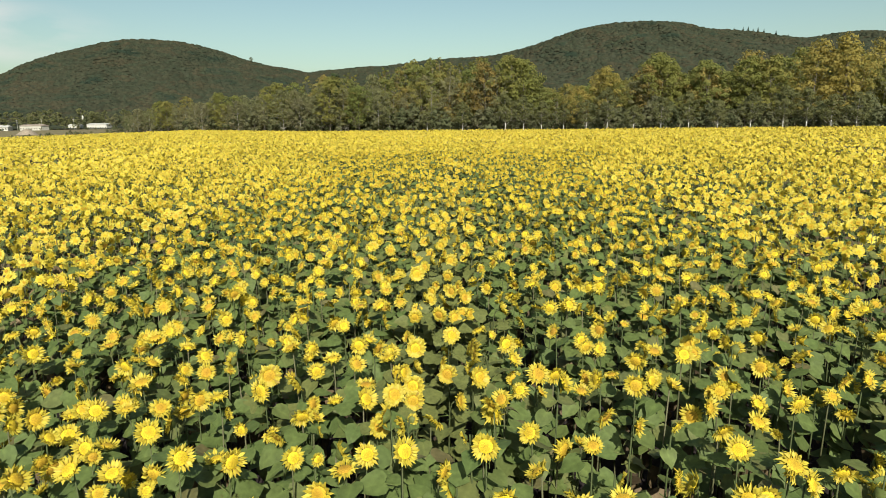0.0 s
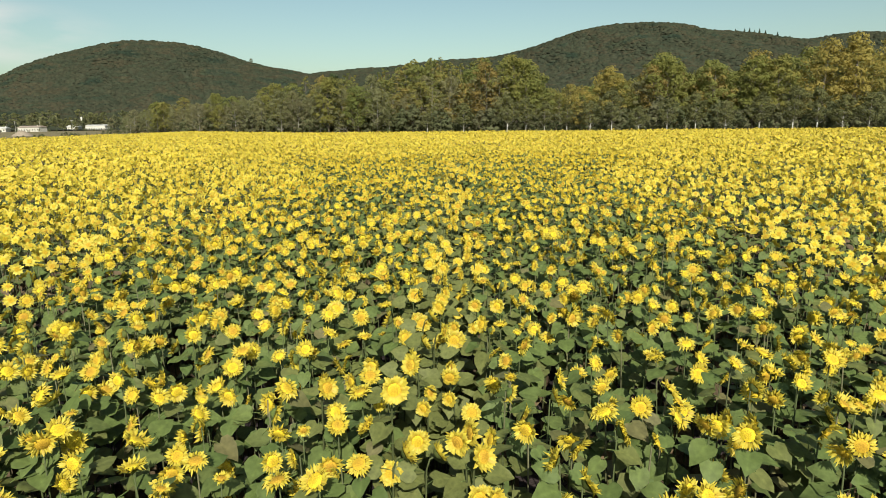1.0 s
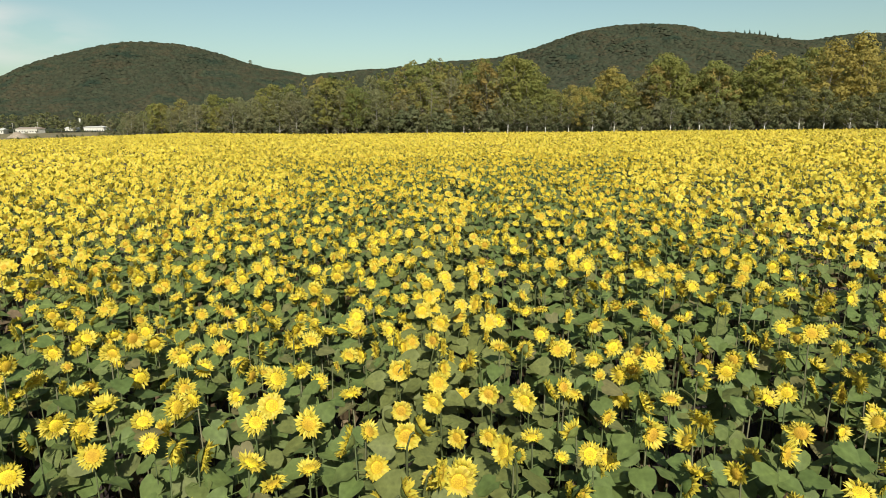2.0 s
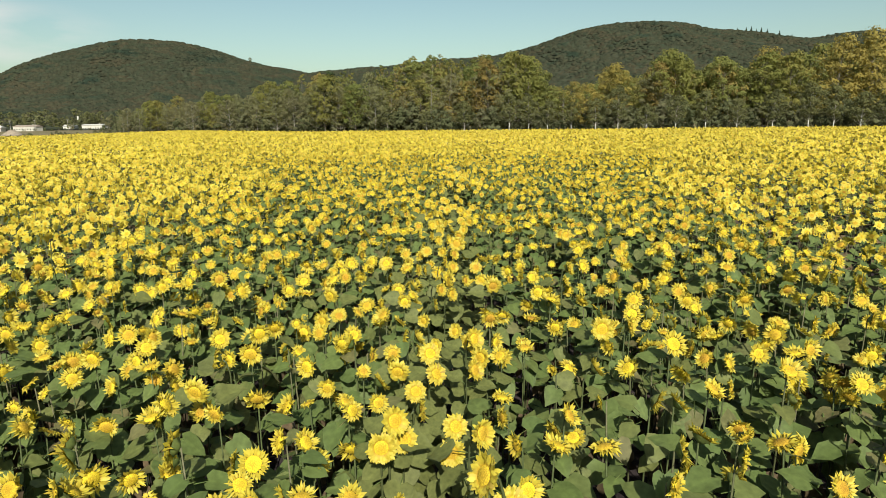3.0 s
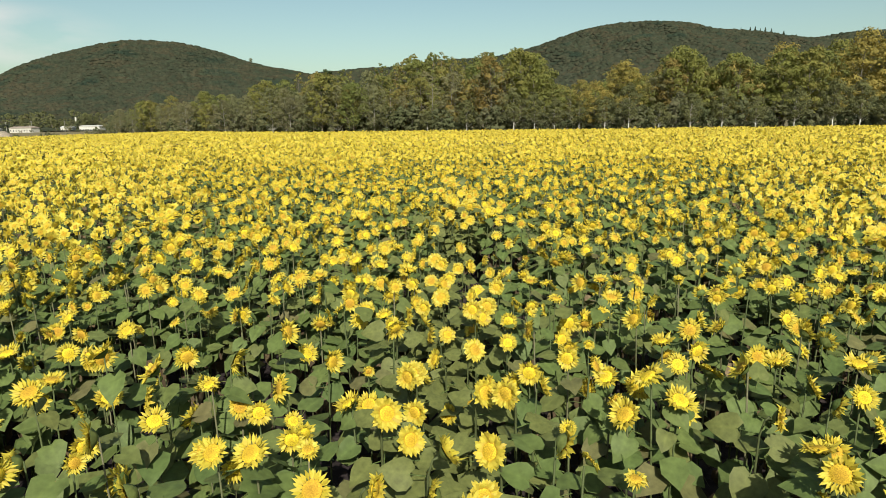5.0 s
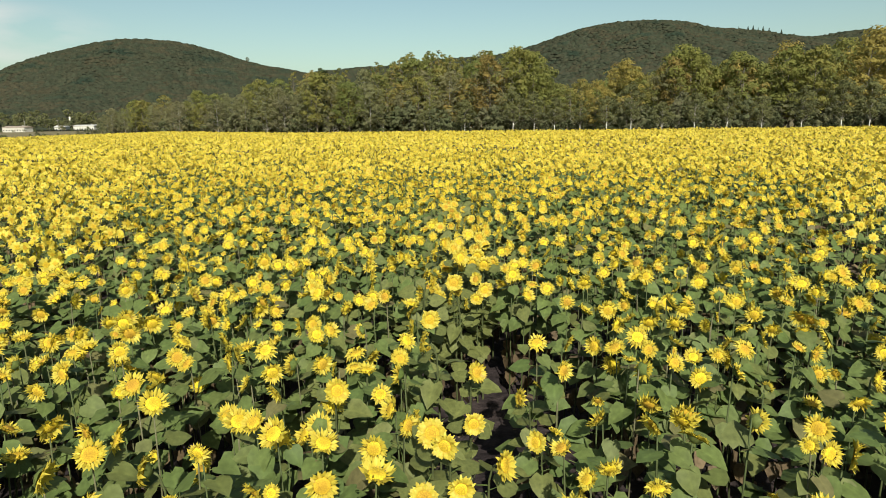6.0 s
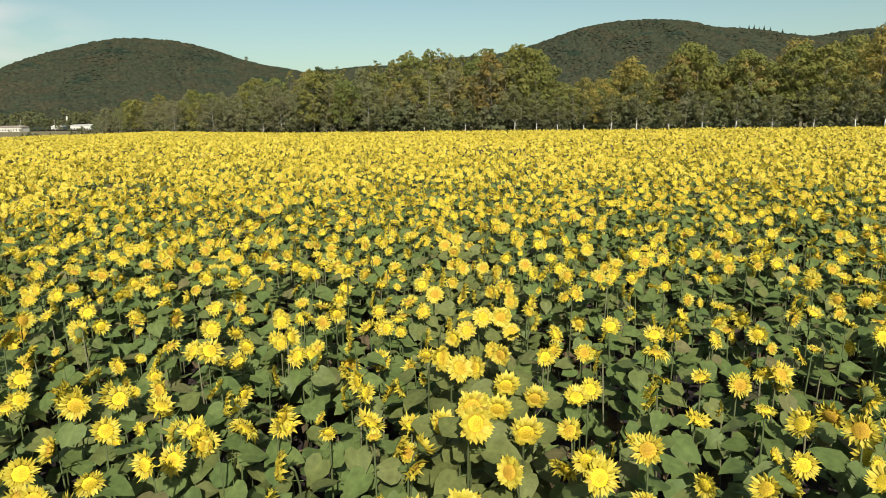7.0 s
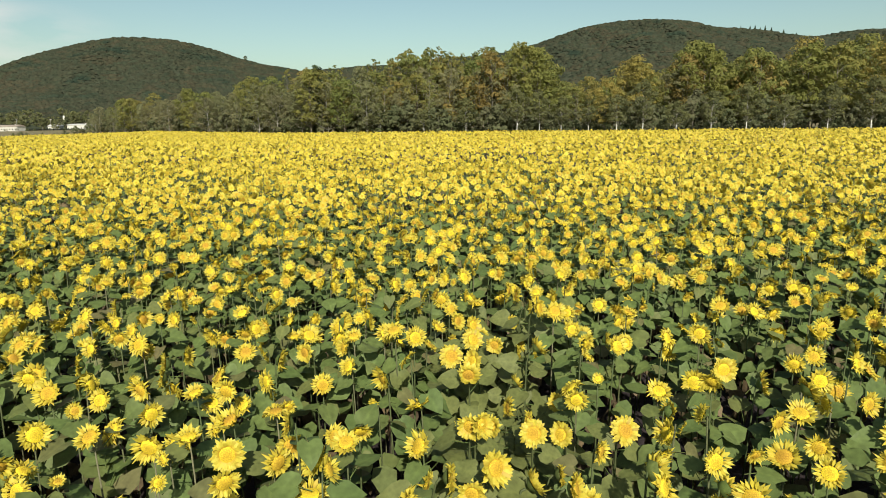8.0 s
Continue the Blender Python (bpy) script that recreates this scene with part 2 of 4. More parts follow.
# ---- hills ----
def hill(name, centre_y, spread_y, bumps, xs, ys, step, label):
    """A hill as a sum of smooth rises (height, x, width)."""
    def height(x, y):
        h = sum(a * np.exp(-((x - c) / w) ** 2) for a, c, w in bumps)
        # spurs and gullies run down the slope
        spurs = np.sin(x * 0.021 + 1.2 * np.sin(y * 0.006 + x * 0.004)) * np.sin(y * 0.011 + 2 * np.sin(x * 0.009)) + 0.5 * np.sin(x * 0.053 + y * 0.017)
        return (h + 0.05 * h * spurs * (1 - np.exp(-((y - centre_y) / 170) ** 2))) * np.exp(-((y - centre_y) / spread_y) ** 2) - 3.0

    X, Y = np.meshgrid(np.arange(xs[0], xs[1] + 1, step), np.arange(ys[0], ys[1] + 1, step))
    Z = height(X, Y)
    V = np.stack([X, Y, Z], -1).reshape(-1, 3)
    r, c = X.shape
    I = np.arange(r * c).reshape(r, c)
    a, b, d, e = I[:-1, :-1].ravel(), I[:-1, 1:].ravel(), I[1:, 1:].ravel(), I[1:, :-1].ravel()
    F = np.concatenate([np.stack([a, b, d], -1), np.stack([a, d, e], -1)])
    tagged(new(name, tri_mesh(name, V, F, [HILL_SOIL], smooth=True)), label, "hill", kind="structure")
    return height


left_height = hill("hill_1", 1150, 300, [(12, -900, 110), (34, -800, 110), (62, -700, 90), (65, -630, 75), (81, -560, 75), (78, -490, 75), (71, -420, 75), (52, -350, 75), (48, -280, 75), (46, -200, 90), (22, -120, 90)],
                   (-1500, 200), (600, 1800), 25, "wooded low hill, dark green with autumn brown")
right_height = hill("hill_2", 1600, 480, [(70, -560, 150), (42, -430, 150), (71, -300, 150), (57, -170, 150), (84, -40, 150), (73, 90, 140), (87, 200, 120), (105, 300, 110), (118, 400, 110), (114, 500, 110), (100, 600, 110), (105, 700, 110), (80, 800, 110), (107, 900, 110), (103, 1010, 120), (96, 1130, 130), (88, 1260, 140)],
                    (-1300, 2400), (800, 2500), 32, "higher wooded hill, dark green with autumn brown")


def clump_shape(rng, sides, flat):
    """A far tree crown: an uneven, lobed dome, open below."""
    out = Shape()
    V, F = [(rng.uniform(-0.15, 0.15), rng.uniform(-0.15, 0.15), flat)], []
    for r, z in ((0.75, 0.70), (1.55, -0.5)):
        for k in range(sides):
            a = 2 * math.pi * (k + rng.uniform(-0.25, 0.25)) / sides
            q = r * rng.uniform(0.72, 1.25)
            V.append((q * math.cos(a), q * math.sin(a), (z * flat if z > 0 else z) * rng.uniform(0.75, 1.2)))
    F += [(0, 1 + k, 1 + (k + 1) % sides) for k in range(sides)]
    for k in range(sides):
        a, b = 1 + k, 1 + (k + 1) % sides
        F += [(a, a + sides, b + sides), (a, b + sides, b)]
    return out.add(V, F)


def hill_wood(name, height, xs, ys, spacing, size, sides, steep, label, seed):
    """Far woods over the slopes that face the field."""
    rng = np.random.default_rng(seed)
    X, Y = np.meshgrid(np.arange(*xs, spacing), np.arange(*ys, spacing))
    X = (X + rng.uniform(-1.1, 1.1, X.shape) * spacing).ravel()
    Y = (Y + rng.uniform(-1.1, 1.1, Y.shape) * spacing).ravel()
    Z = height(X, Y)
    keep = (Z > 0) & (Z / Y > steep) & (np.abs(X) < Y * 0.82)
    X, Y, Z = X[keep], Y[keep], Z[keep]
    out = Shape()
    kinds = [clump_shape(rng, sides, f) for f in (0.16, 0.22, 0.30, 0.50, 0.20, 0.36)]
    pick = rng.integers(0, len(kinds), len(X))
    for k, shape in enumerate(kinds):
        at = np.stack([X, Y, Z + size * 0.12], -1)[pick == k]
        out.stamp(shape, poses(turn_z(rng.uniform(0, 6.28, len(at))), size * rng.choice([0.5, 0.65, 0.8, 1.0, 1.3], len(at)) * rng.uniform(0.85, 1.15, len(at)), at))
    tagged(new(name, out.mesh(name, [WOOD_LEAF], True)), label, "forest", kind="stuff")


hill_wood("hillside_forest", left_height, (-1010, 60), (640, 1180), 4.7, 3.6, 4, -0.001, "dense dark green mixed forest on the low hill", 3)
hill_wood("ridge_forest", right_height, (-900, 1400), (1060, 1640), 6.4, 4.8, 4, 0.05, "dense dark green mixed forest on the high ridge", 4)


# ---- trees ----
def tree(name, rng, height, crown_base, crown_r, clusters, quads, leaf, spread, leaf_mat, bark_mat, label, trunk_r=0.25, lime=0.0, top=1.0):
    """A tapered, crooked trunk with a limb to each spray of leaves; crown of many small bent leaf quads with gaps."""
    base = new(name)
    lean = rng.normal(0, 0.02, 2) * height
    def axis(z):
        f = z / height
        return np.array([lean[0] * f * f + 0.12 * math.sin(5 * f), lean[1] * f * f, z])
    wood = Shape()
    zs = np.linspace(-0.15, height * 0.93, 8)
    wood.add(*tube([axis(z) for z in zs], [trunk_r * (1 - 0.88 * max(z, 0) / height) for z in zs], 6))
    crown = Shape()
    for k in range(clusters):
        f = (k + rng.uniform(0, 1)) / clusters
        z = crown_base + (height - crown_base) * f
        around = k * 2.4 + rng.uniform(-0.5, 0.5)
        profile = (math.sin(math.pi * min(1, 0.16 + 0.84 * f) ** top)) ** 0.6
        r = crown_r * profile * rng.uniform(0.35, 1.05)
        root = axis(max(crown_base * 0.55, z - r * 0.9 - 0.5))
        tip = axis(z) + np.array([math.cos(around) * r, math.sin(around) * r, rng.uniform(-0.3, 0.3)])
        mid = (root + tip) / 2 + np.array([0, 0, -0.12 * r])
        thick = trunk_r * 0.36 * (1 - 0.6 * f)
        wood.add(*tube([root, mid, tip], [thick, thick * 0.6, thick * 0.15], 3))
        n = int(quads * rng.uniform(0.7, 1.3))
        s = spread * rng.uniform(0.65, 1.3)
        d = rng.normal(size=(n, 3))
        d[:, 2] = np.where(rng.uniform(size=n) < 0.6, np.abs(d[:, 2]), d[:, 2])
        d /= np.linalg.norm(d, axis=1)[:, None]
        c = tip + d * (s * rng.uniform(0.62, 1.1, (n, 1))) * np.array([1, 1, 0.78])
        out = d * 0.9 + (tip - axis(z)) / crown_r * 0.4 + np.array([0, 0, 0.25]) + rng.normal(size=(n, 3)) * 0.35
        out /= np.linalg.norm(out, axis=1)[:, None]
        u = np.cross(out, rng.normal(size=(n, 3)))
        u /= np.linalg.norm(u, axis=1)[:, None]
        w = np.cross(out, u)
        h = out * 0.35
        size = leaf * rng.uniform(0.55, 1.3, (n, 1))
        q = np.stack([c - u * size, c + w * size * 0.6 - h * size, c + u * size, c - w * size * 0.6 - h * size], 1).reshape(-1, 3)
        i = np.arange(n)[:, None] * 4
        crown.add(q, np.concatenate([i + [0, 1, 2], i + [0, 2, 3]]))
    part("trunk", wood.mesh("trunk", [bark_mat], True), base)
    part("crown", crown.mesh("crown", [leaf_mat]), base)
    if lime:
        zs = np.linspace(-0.1, lime, 4)
        band = Shape().add(*tube([axis(z) for z in zs], [trunk_r * (1 - 0.88 * max(z, 0) / height) + 0.012 for z in zs], 8))
        part("limewash_band", band.mesh("limewash_band", [LIME], True), base, "white limewash on the lower trunk")
    return tagged(base, label, "tree")


def set_out(kind, m, used):
    """The kind itself stands at its first place, copies at the others."""
    if kind in used:
        return copy_thing(kind, m @ Matrix.Scale(1 / kind.scale[0], 4))
    used.add(kind)
    kind.matrix_basis = m
    return kind


def tree_line(x):
    """Where the small trees stand along the field track."""
    return 174 - 0.585 * (x - 59)


def wood_line(x):
    """The edge of the tall wood, which draws back from the track eastwards."""
    return max(tree_line(x), 222 - 0.20 * x)


rng = np.random.default_rng(11)
TALL = "tall broadleaf tree turning yellow-green in the wood edge"
# olive autumn crowns with the grey of distant haze mixed into the colour
HAZED_LEAF = material("hazed_tree_leaf", [(0.187, 0.197, 0.103), (0.224, 0.226, 0.111), (0.244, 0.226, 0.120), (0.199, 0.192, 0.113)], by="both", jitter=0.3, grain=0.35, grain_amount=0.25, rough=0.75, glow=0.55, spec=0.08)
HAZED = "broadleaf tree with olive autumn crown, greyed by painted-in haze"
hazed_kinds = [tree("tall_tree", rng, h, h * 0.16, r, n, 56, 0.33, 1.5, HAZED_LEAF, PALE_BARK, HAZED, 0.16, 0, 1.1) for h, r, n in ((17, 5.6, 36), (15, 6.0, 34), (18, 4.6, 32))]
tall_kinds = [tree("tall_tree", rng, h, h * cb, r, n, q, leaf, sp, TALL_LEAF, bark, lab, tr, 0, top)
              for h, cb, r, n, q, leaf, sp, bark, tr, top, lab in (
                  (19, 0.18, 6.4, 40, 64, 0.38, 1.75, BARK, 0.26, 1.25, TALL),
                  (16.5, 0.18, 6.8, 40, 64, 0.38, 1.8, BARK, 0.24, 1.15, TALL),
                  (21, 0.18, 5.6, 42, 62, 0.38, 1.65, BARK, 0.27, 1.3, TALL),
                  (14.5, 0.16, 6.2, 38, 64, 0.38, 1.75, BARK, 0.22, 1.1, TALL),
                  (20, 0.30, 4.6, 50, 20, 0.36, 0.95, PALE_BARK, 0.17, 0.9, "tall thin-crowned tree with pale limbs showing"),
                  (18, 0.30, 4.0, 38, 13, 0.32, 0.8, PALE_BARK, 0.15, 0.9, "half-bare tree with pale grey branches"))]
SMALL = "small rounded dark olive tree with limewashed trunk"
small_kinds = [tree("orchard_tree", rng, h, h * 0.34, r, n, 60, 0.22, 0.95, SMALL_LEAF, PALE_BARK, SMALL, 0.105, 2.6, 1.1)
               for h, r, n in ((9.6, 3.2, 34), (8.4, 3.0, 31), (10.2, 3.2, 36), (7.4, 2.7, 28))]
BUSH = "low dark green bush below the trees"
bush_kinds = [tree("bush", rng, h, 0.35, r, n, 40, 0.30, 0.75, BUSH_LEAF, BARK, BUSH, 0.06, 0, 0.75)
              for h, r, n in ((3.4, 2.2, 13), (4.4, 2.4, 15), (2.8, 2.0, 11))]


STANDING = set()


def plant_out(kinds, spots, group, weights=None):
    for o in kinds:
        o["group"] = group
    for x, y, s, a in spots:
        set_out(kinds[int(rng.choice(len(kinds), p=weights))], pose(x, y, 0, 0, 0, a) @ Matrix.Scale(s, 4), STANDING)


# trees that stand out in the wood edge: kind, x, y, height
GOLD_LEAF = material("golden_leaf", [(0.389, 0.316, 0.091), (0.336, 0.282, 0.083), (0.408, 0.312, 0.096)], by="both", jitter=0.4, grain=0.35, grain_amount=0.25, rough=0.7, glow=0.55, spec=0.1)
RUST_LEAF = material("rust_leaf", [(0.241, 0.187, 0.068), (0.274, 0.204, 0.068), (0.213, 0.187, 0.066)], by="both", jitter=0.5, grain=0.35, grain_amount=0.3, rough=0.7, glow=0.52, spec=0.1)
DARK_LEAF = material("dark_leaf", [(0.045, 0.068, 0.032), (0.058, 0.078, 0.034)], by="both", jitter=0.5, grain=0.4, grain_amount=0.3, rough=0.7, glow=0.3, spec=0.1)
LIGHT_LEAF = material("light_leaf", [(0.270, 0.267, 0.081), (0.228, 0.240, 0.071), (0.317, 0.282, 0.089)], by="both", jitter=0.4, grain=0.35, grain_amount=0.25, rough=0.7, glow=0.58, spec=0.1)
marked = {
    "gold": tree("tall_tree", rng, 20, 4.4, 5.8, 42, 64, 0.38, 1.75, GOLD_LEAF, BARK, "tall tree with golden yellow autumn crown", 0.24, 0, 1.25),
    "rust": tree("tall_tree", rng, 20, 5.0, 5.4, 36, 48, 0.36, 1.5, RUST_LEAF, BARK, "tall tree with thin rusty brown autumn crown", 0.23, 0, 1.2),
    "light": tree("tall_tree", rng, 20, 3.6, 6.2, 44, 64, 0.38, 1.75, LIGHT_LEAF, BARK, "tall broad tree with light yellow-green crown", 0.24, 0, 1.25),
    "dark": tree("tall_tree", rng, 20, 6.0, 2.9, 30, 50, 0.30, 1.15, DARK_LEAF, BARK, "tall dense tree with dark green crown", 0.22, 0, 1.35),
    "tall": tall_kinds[0],
    "birch": tree("birch_tree", rng, 20, 7.0, 3.8, 26, 16, 0.32, 1.0, TALL_LEAF, PALE_BARK, "half-bare birch with pale forked trunk", 0.13, 0, 0.9),
    "bare": tree("thin_tree", rng, 20, 9.0, 3.4, 22, 16, 0.34, 0.7, TALL_LEAF, BARK, "tall thin tree with sparse top foliage", 0.18, 0, 0.8),
}
for kind, x, y, h in (
    ("gold", 101.8, 192.5, 23.4),
    ("gold", 109.2, 190.0, 24.4),
    ("light", 127.9, 194.9, 22.7),
    ("rust", 59.5, 208.6, 19.3),
    ("gold", 46.1, 211.3, 18.7),
    ("light", 63.7, 207.8, 21.6),
    ("tall", 76.7, 205.2, 22.0),
    ("light", 87.5, 203.0, 20.8),
    ("light", 92.6, 199.5, 20.6),
    ("light", 17.5, 217.0, 23.6),
    ("rust", 8.9, 218.7, 21.7),
    ("light", 21.8, 219.0, 22.4),
    ("light", -45.6, 231.0, 18.8),
    ("light", -69.2, 254.1, 18.3),
    ("tall", -34.6, 227.4, 18.1),
    ("birch", -8.7, 215.8, 17.8),
    ("bare", -19.4, 240.0, 24.2),
    ("bare", -2.5, 234.1, 23.7),
    ("bare", -27.4, 250.7, 23.7),
    ("bare", 10.4, 226.6, 23.8),
    ("dark", -44.8, 236.0, 20.5),
    ("light", -133.6, 288.8, 13.5),
    ("gold", 34.2, 190.7, 12.4),
    ("light", -99.7, 273.0, 16.0)):
    m = pose(x, y, 0, 0, 0, rng.uniform(0, 360)) @ Matrix.Scale(h / (22 if kind == "tall" else 20), 4)
    set_out(marked[kind], m, STANDING)["group"] = "tall trees of the wood edge"

spots = []
for row, back in enumerate((1, 8, 16, 27)):
    x = -150.0 + row * 3
    while x < 165:
        tx = x + rng.uniform(-2, 2)
        grow = float(np.interp(tx, [-150, -133, -61, -10, 20, 26, 30, 41, 45, 90, 125], [0.62, 0.66, 0.88, 1.06, 1.04, 1.02, 0.70, 0.70, 0.98, 1.00, 1.12])) + (0.05 if tx > 62 else 0.02) * row
        if row < 2 and 95 < tx < 115:      # the golden trees stand here
            x += 5
            continue
        spots.append((tx, wood_line(tx) + back + rng.uniform(-3, 3), grow * rng.uniform(0.80, 1.08), rng.uniform(0, 360)))
        x += rng.uniform(4.1, 7.8)
# mostly the western trees take the haze-greyed crowns
dull = [p for k, p in enumerate(spots) if p[0] < -45 and k % 5 < 4 or k % 7 == 0 or -45 <= p[0] < 15 and k % 2]
plant_out(hazed_kinds, dull, "tall trees of the wood edge")
spots = [p for p in spots if p not in dull]
light = [p for k, p in enumerate(spots) if p[0] > 78 and k % 5 in (1, 3) or 42 < p[0] <= 78 and k % 5 == 2]
plant_out([marked["light"], marked["gold"]], light, "tall trees of the wood edge", [0.72, 0.28])
spots = [p for p in spots if p not in light]
plant_out(tall_kinds, spots, "tall trees of the wood edge", [0.25, 0.22, 0.22, 0.2, 0.075, 0.035])
for k in range(64):      # thin tops rise above the ridge behind the middle
    x = rng.uniform(-62, -24) if k % 4 == 0 else rng.uniform(-24, 27)
    m = pose(x, wood_line(x) + rng.uniform(14, 30), 0, 0, 0, rng.uniform(0, 360)) @ Matrix.Scale(rng.uniform(0.98, 1.14) if x < -24 else rng.uniform(1.12, 1.32), 4)
    set_out(marked["bare"], m, STANDING)
spots, x = [], -60.0
while x < 150:
    spots.append((x, tree_line(x) + rng.uniform(-1, 1), rng.uniform(0.8, 1.1), rng.uniform(0, 360)))
    x += rng.uniform(4.2, 6.8) if x > 8 else rng.uniform(9, 19)
plant_out(small_kinds, spots, "small trees along the field track")
spots, x = [], -165.0
while x < 150:
    spots.append((x, tree_line(x) + rng.uniform(3, 8), rng.uniform(0.7, 1.2), rng.uniform(0, 360)))
    x += rng.uniform(2.2, 4.2)
x = -120.0
while x < 12:
    spots.append((x, tree_line(x) + rng.uniform(0, 6), rng.uniform(1.1, 2.0), rng.uniform(0, 360)))
    x += rng.uniform(2.4, 5.0)
x = 84.0
while x < 165:
    spots.append((x, tree_line(x) + rng.uniform(6, 22), rng.uniform(0.9, 1.5), rng.uniform(0, 360)))
    x += rng.uniform(1.6, 3.2)
x = 10.0
while x < 160:
    spots.append((x, wood_line(x) - rng.uniform(2, 14), rng.uniform(1.2, 2.2), rng.uniform(0, 360)))
    x += rng.uniform(2.6, 5.0)
plant_out(bush_kinds, spots, "bushes under the wood edge")


def conifer(rng, height, label):
    base = new("conifer")
    part("trunk", Shape().add(*tube([(0, 0, -1), (0, 0, height * 0.95)], [0.14, 0.03], 6)).mesh("trunk", [BARK], True), base)
    crown = Shape()
    for k in range(70):
        f = k / 70
        r = (1 - f) ** 0.8 * height * 0.26 * rng.uniform(0.6, 1.15)
        a = k * 2.4
        z = height * (0.12 + 0.88 * f)
        d = np.array([math.cos(a), math.sin(a), 0])
        w = np.array([-math.sin(a), math.cos(a), 0]) * (0.6 * r + 0.3)
        crown.add([(0, 0, z + 0.5), d * r * 0.7 + w + (0, 0, z - 0.1), d * r * 1.15 + (0, 0, z - 0.35 * r), d * r * 0.7 - w + (0, 0, z - 0.1)], [(0, 3, 2), (0, 2, 1)])
    part("crown", crown.mesh("crown", [PINE_LEAF]), base)
    return tagged(base, label, "conifer", "conifers on the ridge")


pine = conifer(rng, 14, "dark green conifer on the ridge line")
pines = set()
for x, y, k in ((660, 1560, 1.0), (674, 1566, 1.2), (683, 1560, 0.9), (696, 1564, 1.25), (708, 1560, 1.1), (640, 1562, 0.8), (736, 1560, 1.1), (768, 1566, 0.8)):
    set_out(pine, pose(x, y, float(right_height(x, y)), 0, 0, x) @ Matrix.Scale(k, 4), pines)
set_out(small_kinds[0], pose(-352, 1110, float(left_height(-352.0, 1110.0))) @ Matrix.Scale(1.0, 4), STANDING)


far_kinds = [tree("village_tree", rng, h, h * 0.2, r, 12, 30, 0.6, 1.3, mat, BARK, "distant broadleaf tree between the village houses", 0.2, 0, 0.75)
             for h, r, mat in ((10, 3.4, HAZED_LEAF), (12, 3.6, SMALL_LEAF), (8, 3.0, SMALL_LEAF), (9, 3.2, BUSH_LEAF))]
for o in far_kinds:
    o["group"] = "trees round the village"


# ---- village beyond the field ----
WHITE_WALL = material("white_wall", [(0.42, 0.40, 0.36), (0.52, 0.50, 0.46), (0.36, 0.33, 0.28)], by="object", grain=0.6, grain_amount=0.18, rough=0.85)
ROOFING = material("roofing", [(0.34, 0.32, 0.30), (0.46, 0.45, 0.43), (0.26, 0.20, 0.16)], by="object", grain=0.8, grain_amount=0.3, rough=0.7)
DARK_GLASS = material("window_glass", [(0.03, 0.035, 0.04), (0.05, 0.055, 0.06)], by="object", grain=1, rough=0.15, spec=0.5)
DOOR_PAINT = material("door_paint", [(0.14, 0.10, 0.07), (0.10, 0.14, 0.16)], by="object", grain=3, rough=0.6)
POLE = material("weathered_pole", [(0.30, 0.28, 0.25), (0.40, 0.38, 0.35)], by="object", grain=3, grain_amount=0.3, rough=0.85)
EARTH = material("dry_earth", [(0.22, 0.18, 0.14), (0.28, 0.23, 0.18)], by="noise", grain=1.5, grain_amount=0.3, rough=0.95, bump=0.1)


def box(bm, x0, x1, y0, y1, z0, z1):
    v = [bm.verts.new((x, y, z)) for z in (z0, z1) for y in (y0, y1) for x in (x0, x1)]
    for f in ((0, 2, 3, 1), (4, 5, 7, 6), (0, 1, 5, 4), (2, 6, 7, 3), (0, 4, 6, 2), (1, 3, 7, 5)):
        bm.faces.new([v[k] for k in f])


def bm_mesh(name, bm, mat, bevel=0.0):
    if bevel:
        bmesh.ops.bevel(bm, geom=bm.edges[:], offset=bevel, segments=1, affect="EDGES")
    me = bpy.data.meshes.new(name)
    bm.to_mesh(me)
    me.materials.append(mat)
    bm.free()
    return me


